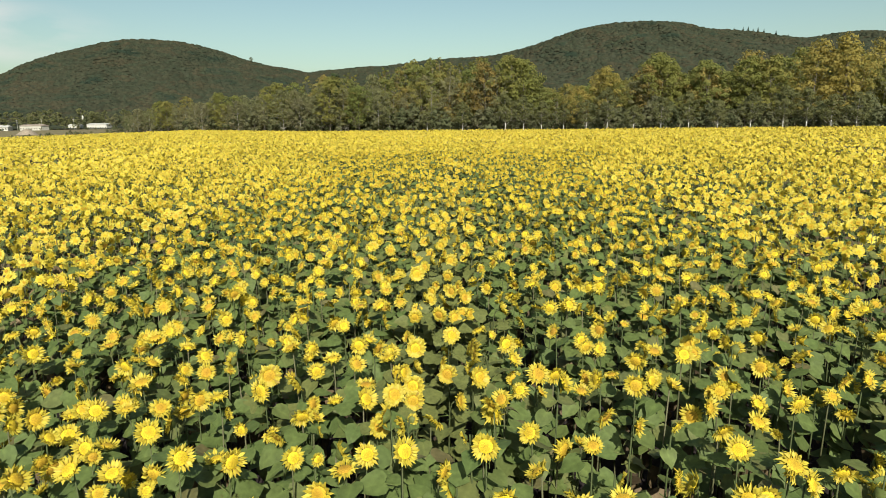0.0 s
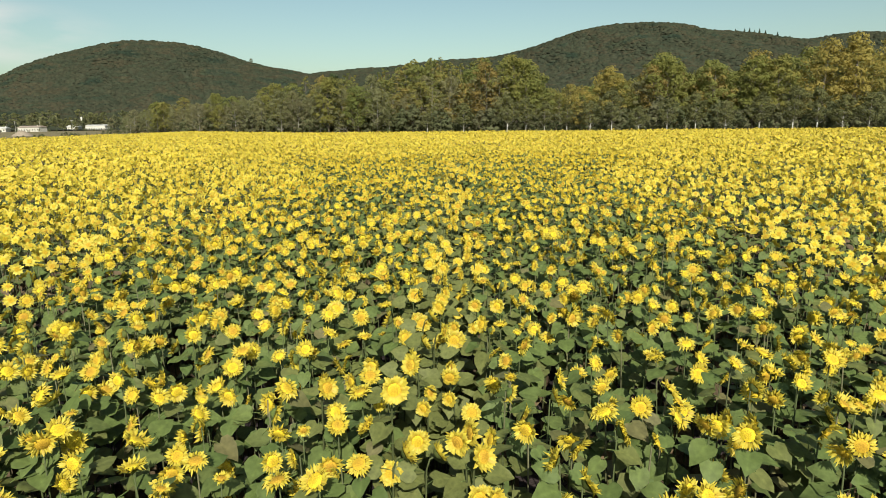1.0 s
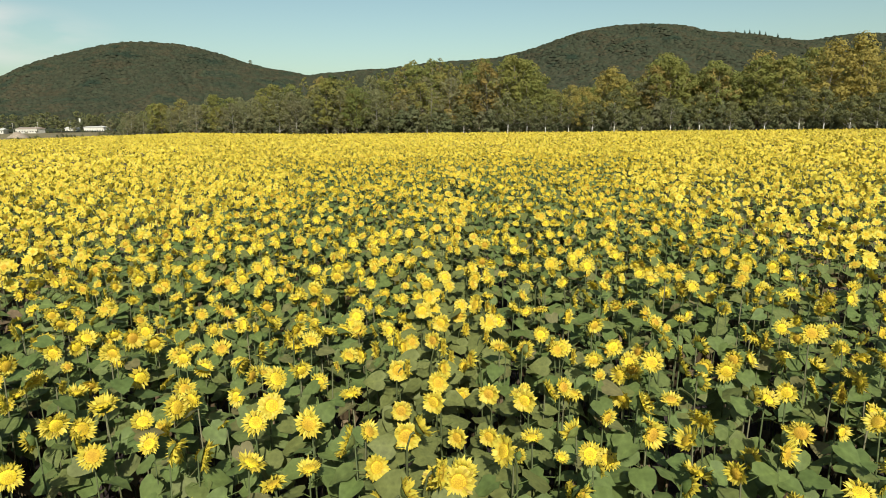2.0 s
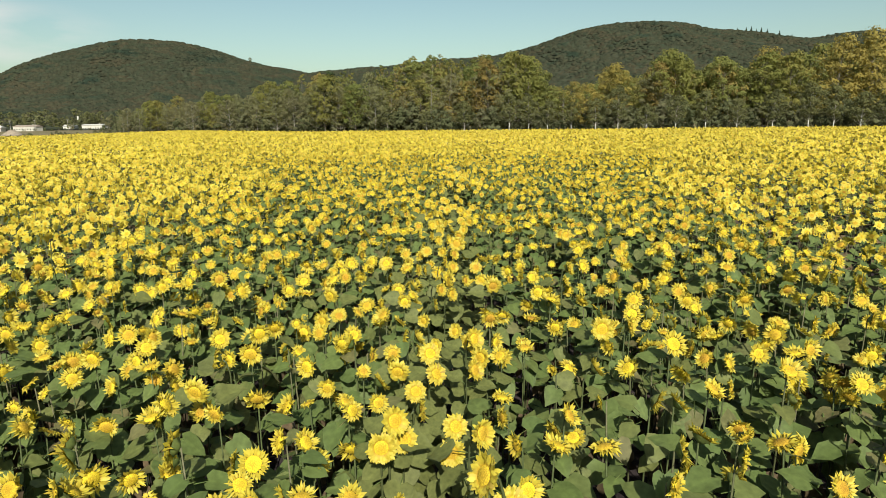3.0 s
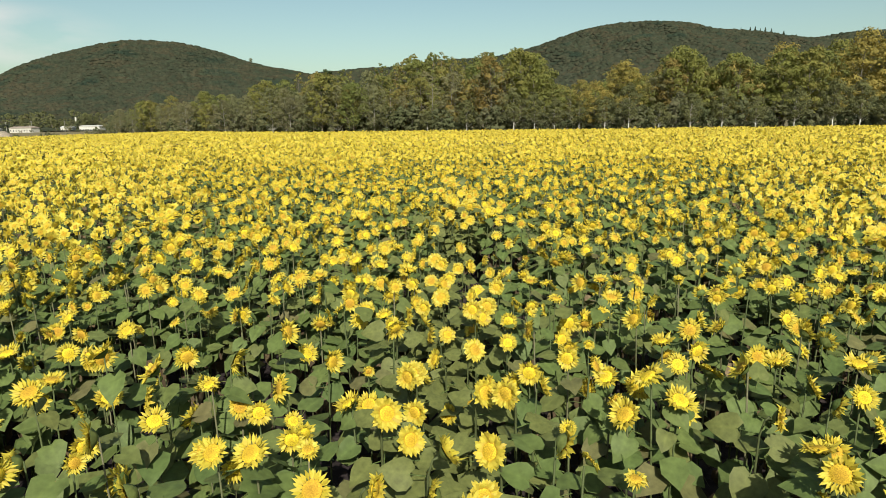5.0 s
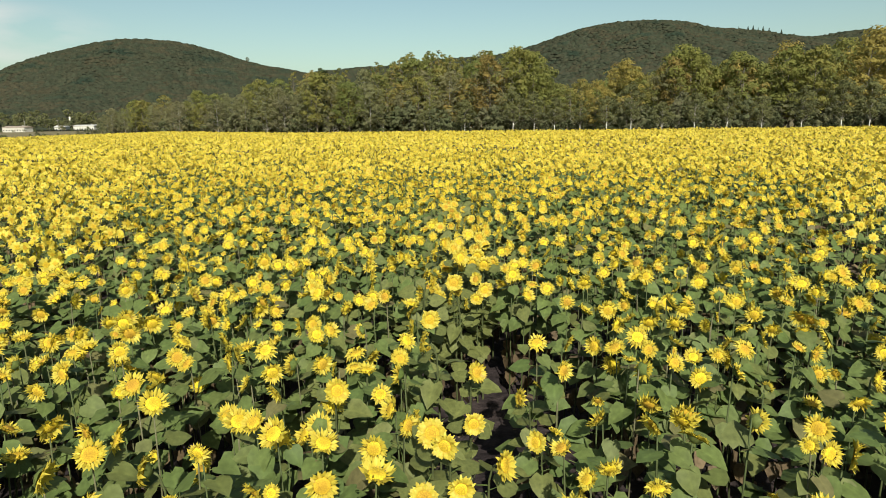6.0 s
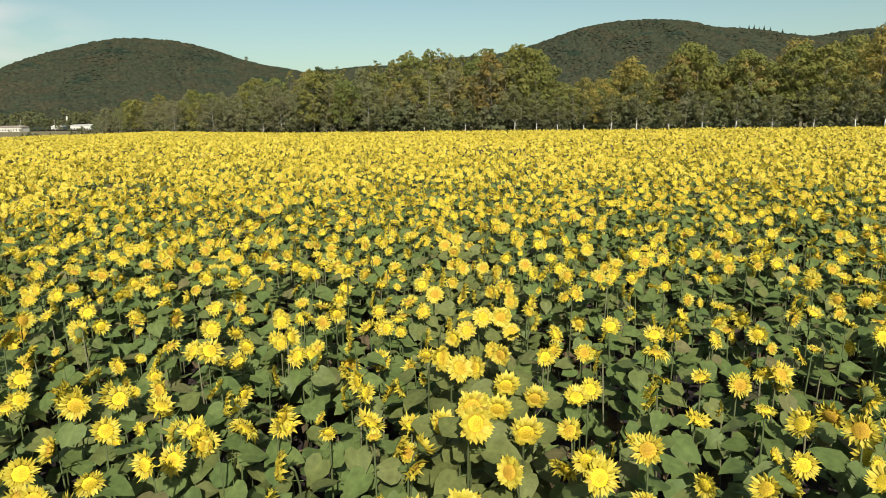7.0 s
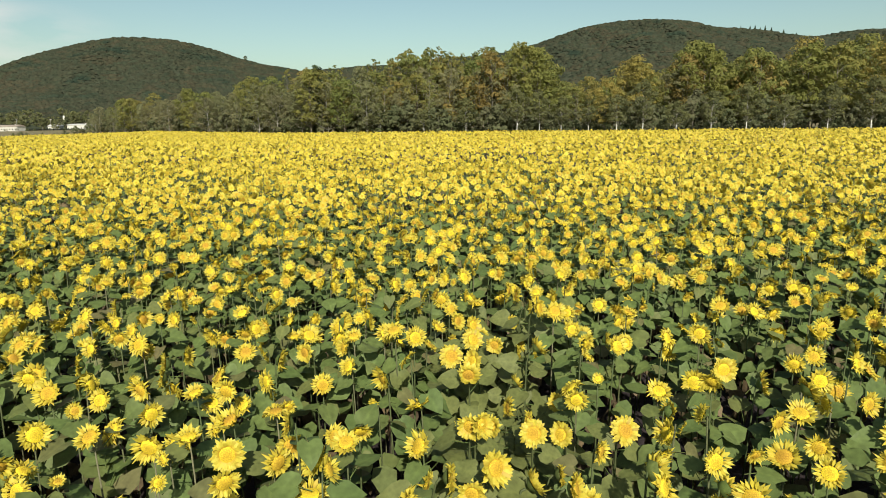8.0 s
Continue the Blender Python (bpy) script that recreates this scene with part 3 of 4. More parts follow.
def house(x, y, width, depth, wall_h, roof_h, windows, turn, label):
    base = new("house")
    bm = bmesh.new()
    box(bm, -width / 2, width / 2, -depth / 2, depth / 2, -0.3, wall_h)
    part("wall", bm_mesh("wall", bm, WHITE_WALL, 0.04), base)
    bm = bmesh.new()
    over = 0.45
    lo, hi = wall_h - 0.05, wall_h + roof_h
    x0, x1, y0, y1 = -width / 2 - over, width / 2 + over, -depth / 2 - over, depth / 2 + over
    v = [bm.verts.new(p) for p in ((x0, y0, lo), (x1, y0, lo), (x1, y1, lo), (x0, y1, lo), (x0 + 0.4, 0, hi), (x1 - 0.4, 0, hi),
                                   (x0, y0, lo + 0.18), (x1, y0, lo + 0.18), (x1, y1, lo + 0.18), (x0, y1, lo + 0.18))]
    for f in ((3, 2, 1, 0), (0, 1, 7, 6), (1, 2, 8, 7), (2, 3, 9, 8), (3, 0, 6, 9), (6, 7, 5, 4), (8, 9, 4, 5), (7, 8, 5), (9, 6, 4)):
        bm.faces.new([v[k] for k in f])
    roof = part("roof", bm_mesh("roof", bm, ROOFING), base)
    bm = bmesh.new()
    box(bm, width * 0.22, width * 0.22 + 0.6, 0.4, 1.0, wall_h + roof_h * 0.4, hi + 0.7)
    part("chimney", bm_mesh("chimney", bm, WHITE_WALL, 0.03), roof)
    for k in range(windows):
        wx = -width / 2 + width * (k + 0.5) / windows
        bm = bmesh.new()
        if k == windows // 2:
            box(bm, wx - 0.5, wx + 0.5, -depth / 2 - 0.06, -depth / 2 + 0.05, 0.0, 2.1)
            part("door", bm_mesh("door", bm, DOOR_PAINT, 0.02), base, "dark painted door")
            continue
        box(bm, wx - 0.62, wx + 0.62, -depth / 2 - 0.05, -depth / 2 + 0.04, 0.9, 2.25)
        frame_ob = part("window", bm_mesh("window", bm, WHITE_WALL, 0.02), base)
        bm = bmesh.new()
        box(bm, wx - 0.5, wx + 0.5, -depth / 2 - 0.07, -depth / 2 - 0.03, 1.02, 2.13)
        part("pane", bm_mesh("pane", bm, DARK_GLASS), frame_ob)
    base.matrix_basis = pose(x, y, 0, 0, 0, turn)
    return tagged(base, label, "house", "houses of the village")


HOUSE = "low white single-storey house with a grey roof"
house(-377, 566, 22, 9, 3.8, 1.4, 8, -10, "long low white building with a pale roof")
house(-401, 562, 9, 8, 3.0, 1.6, 3, 8, HOUSE)
house(-369, 615, 10, 8, 3.6, 1.6, 3, 5, HOUSE)
house(-344, 612, 20, 9, 4.4, 1.1, 8, -5, "white long house with a row of dark windows")
house(-318, 625, 9, 8, 3.2, 1.8, 3, 14, HOUSE)
house(-430, 590, 12, 9, 3.4, 1.8, 4, 20, HOUSE)


def utility_pole(x, y, tall):
    base = new("utility_pole")
    part("pole", Shape().add(*tube([(0, 0, -0.4), (0, 0, tall * 0.5), (0.05, 0, tall)], [0.15, 0.12, 0.09], 8)).mesh("pole", [POLE], True), base)
    bm = bmesh.new()
    box(bm, -0.9, 0.9, -0.06, 0.06, tall - 0.7, tall - 0.55)
    arm = part("crossarm", bm_mesh("crossarm", bm, POLE, 0.01), base)
    for k in (-0.75, 0.75, 0.0):
        part("insulator", Shape().add(*tube([(k, 0, tall - 0.55), (k, 0, tall - 0.35)], [0.05, 0.03], 6)).mesh("insulator", [LIME], True), arm)
    base.matrix_basis = pose(x, y, 0, 0, 0, 25)
    return tagged(base, "weathered grey utility pole by the village", "utility pole", "utility poles by the village")


for tx, ty, ph in ((-356, 545, 9.5), (-374, 540, 9.0), (-330, 548, 9.5), (-394, 545, 9.0)):
    utility_pole(tx, ty, ph)


def water_tower(x, y):
    base = new("water_tower")
    part("column", Shape().add(*tube([(0, 0, -0.3), (0, 0, 9.6)], [0.35, 0.3], 12)).mesh("column", [LIME], True), base)
    part("tank", Shape().add(*tube([(0, 0, 9.2), (0, 0, 9.8), (0, 0, 13.0), (0, 0, 13.4)], [0.3, 0.8, 0.8, 0.15], 14)).mesh("tank", [LIME], True), base)
    base.matrix_basis = pose(x, y, 0)
    return tagged(base, "slender white water tower among the trees", "water tower")


water_tower(-376, 640)
rng = np.random.default_rng(5)
heap = Shape()
ang = np.linspace(0, 2 * math.pi, 22, endpoint=False)
V = [(0, 0, 2.5)]
for r, z in ((1.2, 2.2), (2.6, 1.2), (4.2, -0.1)):
    V += [(r * 1.1 * math.cos(a) * rng.uniform(0.88, 1.12), r * math.sin(a) * rng.uniform(0.88, 1.12), z * rng.uniform(0.9, 1.1)) for a in ang]
F = [(0, 1 + k, 1 + (k + 1) % 22) for k in range(22)]
for ring in range(2):
    for k in range(22):
        a, b = 1 + 22 * ring + k, 1 + 22 * ring + (k + 1) % 22
        F += [(a, a + 22, b + 22), (a, b + 22, b)]
heap_ob = new("earth_mound", heap.add(V, F).mesh("earth_mound", [EARTH], True))
heap_ob.matrix_basis = pose(-197, 292, 0)
tagged(heap_ob, "pale dry earth heap beside the track", "earth heap")

# trees and bushes round the village
for k in range(110):
    y = rng.uniform(630, 665)
    x = y * rng.uniform(-0.76, -0.24)
    set_out(far_kinds[int(rng.integers(0, 4))], pose(x, y, 0, 0, 0, rng.uniform(0, 360)) @ Matrix.Scale(rng.uniform(0.9, 1.5), 4), STANDING)
for x, y, k in ((-411, 556, 0.7), (-391, 571, 0.8), (-358, 598, 1.0), (-352, 570, 0.6), (-327, 606, 1.1), (-309, 600, 0.9), (-300, 590, 1.2), (-420, 575, 1.0), (-384, 590, 1.1), (-290, 560, 1.0), (-334, 560, 0.5), (-280, 575, 1.2)):
    set_out(far_kinds[int(rng.integers(0, 4))], pose(x, y, 0, 0, 0, 90 * k) @ Matrix.Scale(k, 4), STANDING)
for k in range(44):
    y = rng.uniform(305, 400)
    x = y * rng.uniform(-0.50, -0.40)
    set_out(far_kinds[k % 4], pose(x, y, 0, 0, 0, rng.uniform(0, 360)) @ Matrix.Scale(rng.uniform(0.55, 1.0), 4), STANDING)
for k in range(90):
    y = rng.uniform(640, 730)
    x = -y * rng.uniform(0.40, 0.74)
    set_out(far_kinds[k % 4], pose(x, y, 0, 0, 0, rng.uniform(0, 360)) @ Matrix.Scale(rng.uniform(0.8, 1.7), 4), STANDING)
for k in range(46):      # scrub along the far side of the dirt track
    y = rng.uniform(150, 300)
    set_out(bush_kinds[k % 3], pose(FIELD_LEFT - rng.uniform(14, 40) - (y - 150) * 0.25, y, 0, 0, 0, rng.uniform(0, 360)) @ Matrix.Scale(rng.uniform(0.18, 0.42), 4), STANDING)
for k in range(20):
    set_out(bush_kinds[k % 3], pose(rng.uniform(-450, -280), rng.uniform(545, 556), 0, 0, 0, rng.uniform(0, 360)) @ Matrix.Scale(rng.uniform(0.3, 0.6), 4), STANDING)


# ---- sunflowers ----
def head_shapes(rng, petals, inner, fine, disc_sides):
    """Petals, disc and calyx of a head that faces +z, 0.23 m across."""
    ray, disc, back = Shape(), Shape(), Shape()
    cup = rng.uniform(-0.018, 0.036)
    torn, tear = rng.uniform(0, 6.28), rng.uniform(0.2, 0.75)
    if 6 < petals < 12:      # farther off: a shallow bowl with a ragged rim
        m = 24
        V = [(0, 0, 0.002)]
        for k in range(m):
            a = 2 * math.pi * (k + rng.uniform(-0.3, 0.3)) / m
            r = rng.uniform(0.104, 0.136) if k % 2 else rng.uniform(0.074, 0.098)
            if math.cos(a - torn) > tear:
                r *= rng.uniform(0.75, 1.0)
            V.append((r * math.cos(a), r * math.sin(a), rng.normal(0.012, 0.018) + cup * 0.8))
        ray.add(V, [(0, 1 + k, 1 + (k + 1) % m) for k in range(m)], [0.1] + [1.0 if k % 2 else 0.7 for k in range(m)])
        petals = 0
    elif petals < 6:         # farthest: one uneven bowl of petals
        m = 6
        far = rng.uniform(0.085, 0.130, m)
        V = [(0, 0, 0.0)] + [(r * math.cos(2 * math.pi * k / m), r * math.sin(2 * math.pi * k / m), rng.uniform(-0.03, 0.055)) for k, r in enumerate(far)]
        ray.add(V, [(0, 1 + k, 1 + (k + 1) % m) for k in range(m)], [0.2] + [1.0] * m)
        petals = 0
    for ring, count in ((0, petals), (1, inner)):
        for k in range(count):
            a = 2 * math.pi * (k + 0.5 * ring + rng.uniform(-0.3, 0.3)) / count
            length = rng.uniform(0.046, 0.066) * (0.80 if ring else 1)
            if math.cos(a - torn) > tear:      # a side where petals have shrunk
                length *= rng.uniform(0.45, 1.0)
            wide = rng.uniform(0.0090, 0.0130) * (1.0 if petals > 24 else 1.3)
            lift, curl = (0.010 if ring else 0.0) + rng.uniform(0, 0.006), cup + rng.normal(0, 0.016)
            twist = rng.uniform(-0.009, 0.009)
            if fine:
                V = [(0.044, -wide * 0.6, lift), (0.044, wide * 0.6, lift), (0.048 + length * 0.45, wide, lift + 0.012 + twist),
                     (0.048 + length * 0.45, -wide, lift + 0.012 - twist), (0.048 + length * 0.8, wide * 0.8, lift + 0.012 + curl * 0.5), (0.048 + length * 0.8, -wide * 0.8, lift + 0.012 + curl * 0.5),
                     (0.050 + length, 0, lift + 0.008 + curl)]
                F, A = [(0, 1, 2), (0, 2, 3), (3, 2, 4), (3, 4, 5), (5, 4, 6)], [0, 0, 0.45, 0.45, 0.8, 0.8, 1]
            else:
                V = [(0.044, 0, lift), (0.048 + length * 0.5, wide, lift + 0.012 + twist), (0.050 + length, 0, lift + 0.008 + curl), (0.048 + length * 0.5, -wide, lift + 0.012 - twist)]
                F, A = [(0, 1, 2), (0, 2, 3)], [0, 0.5, 1, 0.5]
            c, s = math.cos(a), math.sin(a)
            ray.add([(x * c - y * s, x * s + y * c, z) for x, y, z in V], F, A)
    n = disc_sides
    rings = [(0.053, 0.006, 1.0), (0.034, 0.020, 0.6)] if n > 6 else [(0.056 if n > 3 else 0.068, 0.020, 0.8)]
    V, A, F = [(0, 0, 0.021)], [0.0], []
    for r, z, al in reversed(rings):
        V += [(r * math.cos(2 * math.pi * k / n), r * math.sin(2 * math.pi * k / n), z) for k in range(n)]
        A += [al] * n
    F += [(0, 1 + k, 1 + (k + 1) % n) for k in range(n)] if n > 3 else [(1, 2, 3)]
    if len(rings) > 1:
        for k in range(n):
            a, b = 1 + k, 1 + (k + 1) % n
            F += [(a, a + n, b + n), (a, b + n, b)]
    disc.add(V, F, A)
    m = max(5, n // 2)
    V = [(0.062 * math.cos(2 * math.pi * k / m), 0.062 * math.sin(2 * math.pi * k / m), -0.004) for k in range(m)]
    V += [(0.036 * math.cos(2 * math.pi * k / m), 0.036 * math.sin(2 * math.pi * k / m), -0.026) for k in range(m)] + [(0, 0, -0.042)]
    F = []
    for k in range(m):
        a, b = k, (k + 1) % m
        F += [(a, b + m, b), (a, a + m, b + m), (a + m, 2 * m, b + m)]
    back.add(V, F)
    return ray, disc, back


def leaf_shape(rng, fine=2):
    """A broad heart-shaped blade along +x with its stalk; 0.25 m blade, cupped, with a wavy rim and a hanging tip."""
    out = Shape()
    droop, fold = rng.uniform(0.01, 0.08), rng.uniform(-0.012, 0.034)
    s = rng.uniform(0.09, 0.14)
    if fine == 2:
        mid = [0.0, 0.05, 0.115, 0.185]
        rim = [(-0.034, 0.052), (0.006, 0.108), (0.068, 0.122), (0.136, 0.096), (0.198, 0.046)]
        def sag(x):
            return 0.012 - droop * (max(x, 0) / 0.25) ** 1.7
        V, A = [(s + x, 0, sag(x) - 0.004) for x in mid], [0.0] * 4
        for side in (1, -1):
            for x, h in rim:
                h *= rng.uniform(0.90, 1.08)
                V.append((s + x + rng.uniform(-0.008, 0.008), side * h, sag(x) + fold * h / 0.1 + rng.uniform(-0.014, 0.014)))
                A.append(0.6)
        V.append((s + 0.25, rng.uniform(-0.012, 0.012), sag(0.25) - 0.01))
        A.append(0.5)
        F = []
        for b, flip in ((4, False), (9, True)):
            side = [(0, b + 1, b), (0, 1, b + 1), (1, b + 2, b + 1), (1, 2, b + 2), (2, b + 3, b + 2), (2, 3, b + 3), (3, b + 4, b + 3), (3, 14, b + 4)]
            F += [f[::-1] for f in side] if flip else side
        out.add(V, F, A)
        P, T = tube([(0, 0, -0.05), (s + 0.01, 0, 0.010)], [0.006, 0.004], 3)
        out.add(P, T, np.zeros(len(P)))
    elif fine == 0:
        V = [(s * 0.3, 0, 0), (s + 0.07, 0.105, fold), (s + 0.24, 0, -droop), (s + 0.07, -0.105, fold)]
        out.add(V, [(0, 2, 1), (0, 3, 2)], [0.3, 0.6, 0.6, 0.6])
    else:
        V = [(s * 0.7, 0, 0), (s, 0.100, fold), (s + 0.11, 0.108, fold - droop * 0.4), (s + 0.245, 0, -droop), (s + 0.11, -0.108, fold - droop * 0.4), (s, -0.100, fold)]
        out.add(V, [(0, 3, 2), (0, 2, 1), (0, 5, 4), (0, 4, 3)], [0.1, 0.6, 0.6, 0.6, 0.6, 0.6])
    return out


def head_turns(rng, n, facing):
    """Turns that bring +z to where the heads look: about -y, somewhat up, with some strays."""
    az = facing + np.clip(rng.normal(0, radians(60), n), radians(-112), radians(112))
    stray = rng.uniform(size=n) < 0.04
    az = np.where(stray, rng.uniform(0, 2 * math.pi, n), az)
    up = np.clip(rng.normal(radians(22), radians(32), n), radians(-26), radians(80))
    return turn_z(az) @ turn_y(math.pi / 2 - up) @ turn_z(rng.uniform(0, 6.28, n)), az, up


FACING = radians(-84)
rng = np.random.default_rng(21)


def hi_sunflower(rng, az_off, up):
    """One whole plant with its parts, 1.5 m to the head's centre, facing +x."""
    base = new("sunflower")
    d = np.array([math.cos(az_off) * math.cos(up), math.sin(az_off) * math.cos(up), math.sin(up)])
    head_at = np.array([0.0, 0.0, 1.5])
    neck = head_at - d * 0.045
    foot = -np.array([math.cos(az_off), math.sin(az_off), 0]) * 0.10
    bend = foot * 0.9 + np.array([0, 0, 1.36 + 0.05 * up])
    stem = Shape().add(*tube([foot + (0, 0, -0.03), foot * 1.1 + (0, 0, 0.7), bend, (bend + neck) / 2 + (0, 0, 0.035), neck], [0.011, 0.009, 0.007, 0.006, 0.009], 6))
    part("stem", stem.mesh("stem", [STEM], True), base)
    R = np.array(Matrix.Rotation(az_off, 3, "Z") @ Matrix.Rotation(math.pi / 2 - up, 3, "Y"))
    m = Matrix(R.tolist()).to_4x4()
    m.translation = head_at
    ray, disc, back = head_shapes(rng, 36, 28, True, 14)
    m = m @ Matrix.Scale(rng.uniform(0.82, 1.04), 4)
    calyx = part("flower_head", back.mesh("flower_head", [CALYX], True), base, "yellow flower head with green calyx", m)
    part("petals", ray.mesh("petals", [PETAL], True), calyx, "bright yellow ray petals")
    part("seed_disc", disc.mesh("seed_disc", [DISC], True), calyx, "orange-brown seed disc")
    for k in range(8):      # broad leaves, leaning to the sun, the topmost just below the neck
        z = 0.82 + 0.081 * k + rng.uniform(-0.03, 0.03)
        lean = pose(0, 0, 0, 0, rng.normal(20, 12), 0)
        lm = pose(foot[0], foot[1], z) @ lean @ pose(0, 0, 0, 0, 0, k * 137.5 + rng.uniform(-25, 25)) @ pose(0, 0, 0, rng.normal(0, 10), rng.uniform(-8, 26), 0) @ Matrix.Scale(rng.uniform(0.62, 0.92) - 0.024 * max(0, k - 4), 4)
        part("leaf", leaf_shape(rng).mesh("leaf", [LEAF], True), base, "", lm)
    for k in range(2):
        lm = pose(foot[0], foot[1], rng.uniform(0.3, 0.75), 0, 0, rng.uniform(0, 360)) @ pose(0, 0, 0, rng.uniform(-25, 25), rng.uniform(45, 85), 0) @ Matrix.Scale(rng.uniform(0.5, 0.8), 4)
        part("withered_leaf", leaf_shape(rng, 1).mesh("withered_leaf", [DRY_AND_GAP_LEAF]), base, "brown withered leaf", lm)
    tagged(base, "ripe yellow sunflower with broad drooping green leaves", "sunflower", "sunflowers below the flight line")
    return base


def crop(spots, level, rng, parent):
    """Joined plants at spots (x, y, head height): level 0 close to the flight, 1 farther, 2 far off."""
    n = len(spots)
    R, az, up = head_turns(rng, n, FACING)
    foot = spots.copy()
    foot[:, 0] -= np.cos(az) * 0.10
    foot[:, 1] -= np.sin(az) * 0.10
    size = np.where(rng.uniform(size=n) < 0.12, rng.uniform(0.48, 0.66, n), rng.uniform(0.78, 1.06, n)) * (1.03, 1.00, 1.24)[level]
    kinds = [head_shapes(rng, *((28, 18, False, 8), (11, 0, False, 4), (4, 0, False, 3))[level]) for _ in range(8)]
    pick = rng.integers(0, 8, n)
    petals, discs, backs, leaves, stems, dry = Shape(), Shape(), Shape(), Shape(), Shape(), Shape()
    for k, (ray, disc, back) in enumerate(kinds):
        M = poses(R, size, spots)[pick == k]
        petals.stamp(ray, M)
        discs.stamp(disc, M)
        if level == 0:
            backs.stamp(back, M)
    count = (6, 3, 1)[level]
    for k in range(count):
        low, high = ((0.86, 1.43), (0.82, 1.24), (0.90, 1.16))[level]
        z = (low + (high - low) * (k + rng.uniform(0, 1, n)) / count) * spots[:, 2] / 1.5
        around = k * 2.4 + rng.uniform(0, 6.28, n)
        L = turn_x(rng.normal(radians(19), radians(12), n)) @ turn_z(around) @ turn_y(rng.uniform(radians(-8), radians(28), n)) @ turn_x(rng.normal(0, radians(10), n))
        s = rng.uniform(0.62, 0.94, n) * (1.06 - 0.24 * k / count) * (1.0, 1.12, 1.4)[level]
        at = np.stack([foot[:, 0], foot[:, 1], z], -1)
        for v in range(3):
            chosen = np.arange(n) % 3 == v
            # farther crops: leaves coloured brown to stand for shade between the heads
            gap_shade = level == 1 and (k == 0 or k == 1 and v == 0) or level == 2 and v < 2
            (dry if gap_shade else leaves).stamp(leaf_shape(rng, 1 if level == 0 and k < 3 else 2 - level), poses(L, s, at)[chosen])
    if level == 0:      # withered leaves hang low on the stalks
        for k in range(3):
            z = rng.uniform(0.25, 0.85, n)
            L = turn_z(rng.uniform(0, 6.28, n)) @ turn_y(rng.uniform(radians(40), radians(85), n)) @ turn_x(rng.normal(0, radians(25), n))
            dry.stamp(leaf_shape(rng, 1), poses(L, rng.uniform(0.45, 0.85, n), np.stack([foot[:, 0], foot[:, 1], z], -1)))
    part("withered_leaves", dry.mesh("withered_leaves", [DRY_AND_GAP_LEAF]), parent, "brown lower leaves, withered or coloured as shade between the heads")
    if level < 2:
        sides, pts = (4, [(0, 0, 0), (0, 0, 0.55), (0, 0, 1)]) if level == 0 else (3, [(0, 0, 0.4), (0, 0, 1)])
        S = Shape().add(*tube(pts, [0.009, 0.008, 0.006][: len(pts)] if level == 0 else [0.007, 0.006], sides))
        top = spots - R[:, :, 2] * 0.04
        M = np.zeros((n, 3, 4))
        M[:, 0, 0] = M[:, 1, 1] = 1
        M[:, :, 2] = top - foot * (1, 1, 0)
        M[:, :2, 3] = foot[:, :2]
        stems.stamp(S, M)
    part("flower_petals", petals.mesh("flower_petals", [PETAL]), parent, "bright yellow ray petals")
    part("seed_discs", discs.mesh("seed_discs", [DISC]), parent, "orange-brown seed discs")
    part("leaves", leaves.mesh("leaves", [LEAF], True), parent, "broad dull green leaves")
    if level == 0:
        part("calyxes", backs.mesh("calyxes", [CALYX]), parent)
    if level < 2:
        part("stems", stems.mesh("stems", [STEM]), parent)


def thin_spot(x, y):
    """Patches where few heads stand, some metres across."""
    return np.sin(x * 0.61 + 1.7 * np.sin(y * 0.23)) * np.sin(y * 0.47 + 1.3 * np.sin(x * 0.31 + 2)) + 0.5 * np.sin(x * 0.17 + 4) * np.sin(y * 0.13 + 1)


def bare_spot(x, y):
    """Gaps along the drilled rows, which run aslant, where dark soil shows."""
    along, across = 0.77 * x + 0.64 * y, 0.77 * y - 0.64 * x
    row = np.sin(across * 2 * math.pi / 0.78 + 0.9 * np.sin(along * 0.8) + 0.5 * np.sin(along * 2.3 + across))
    return row * (0.62 + 0.38 * np.sin(along * 1.6 + 2 * np.sin(across * 1.9 + 1)))


# patches with few heads: centre, half width and half depth
THIN_PATCHES = ((5.9, 42.4, 2.4, 1.1), (-2.3, 27.5, 2.0, 0.5), (2.0, 23.9, 0.6, 0.4), (3.3, 38.8, 1.3, 0.6), (-0.1, 31.3, 0.4, 0.9), (0.35, 33.0, 0.6, 1.2), (-1.4, 34.4, 0.6, 0.4))


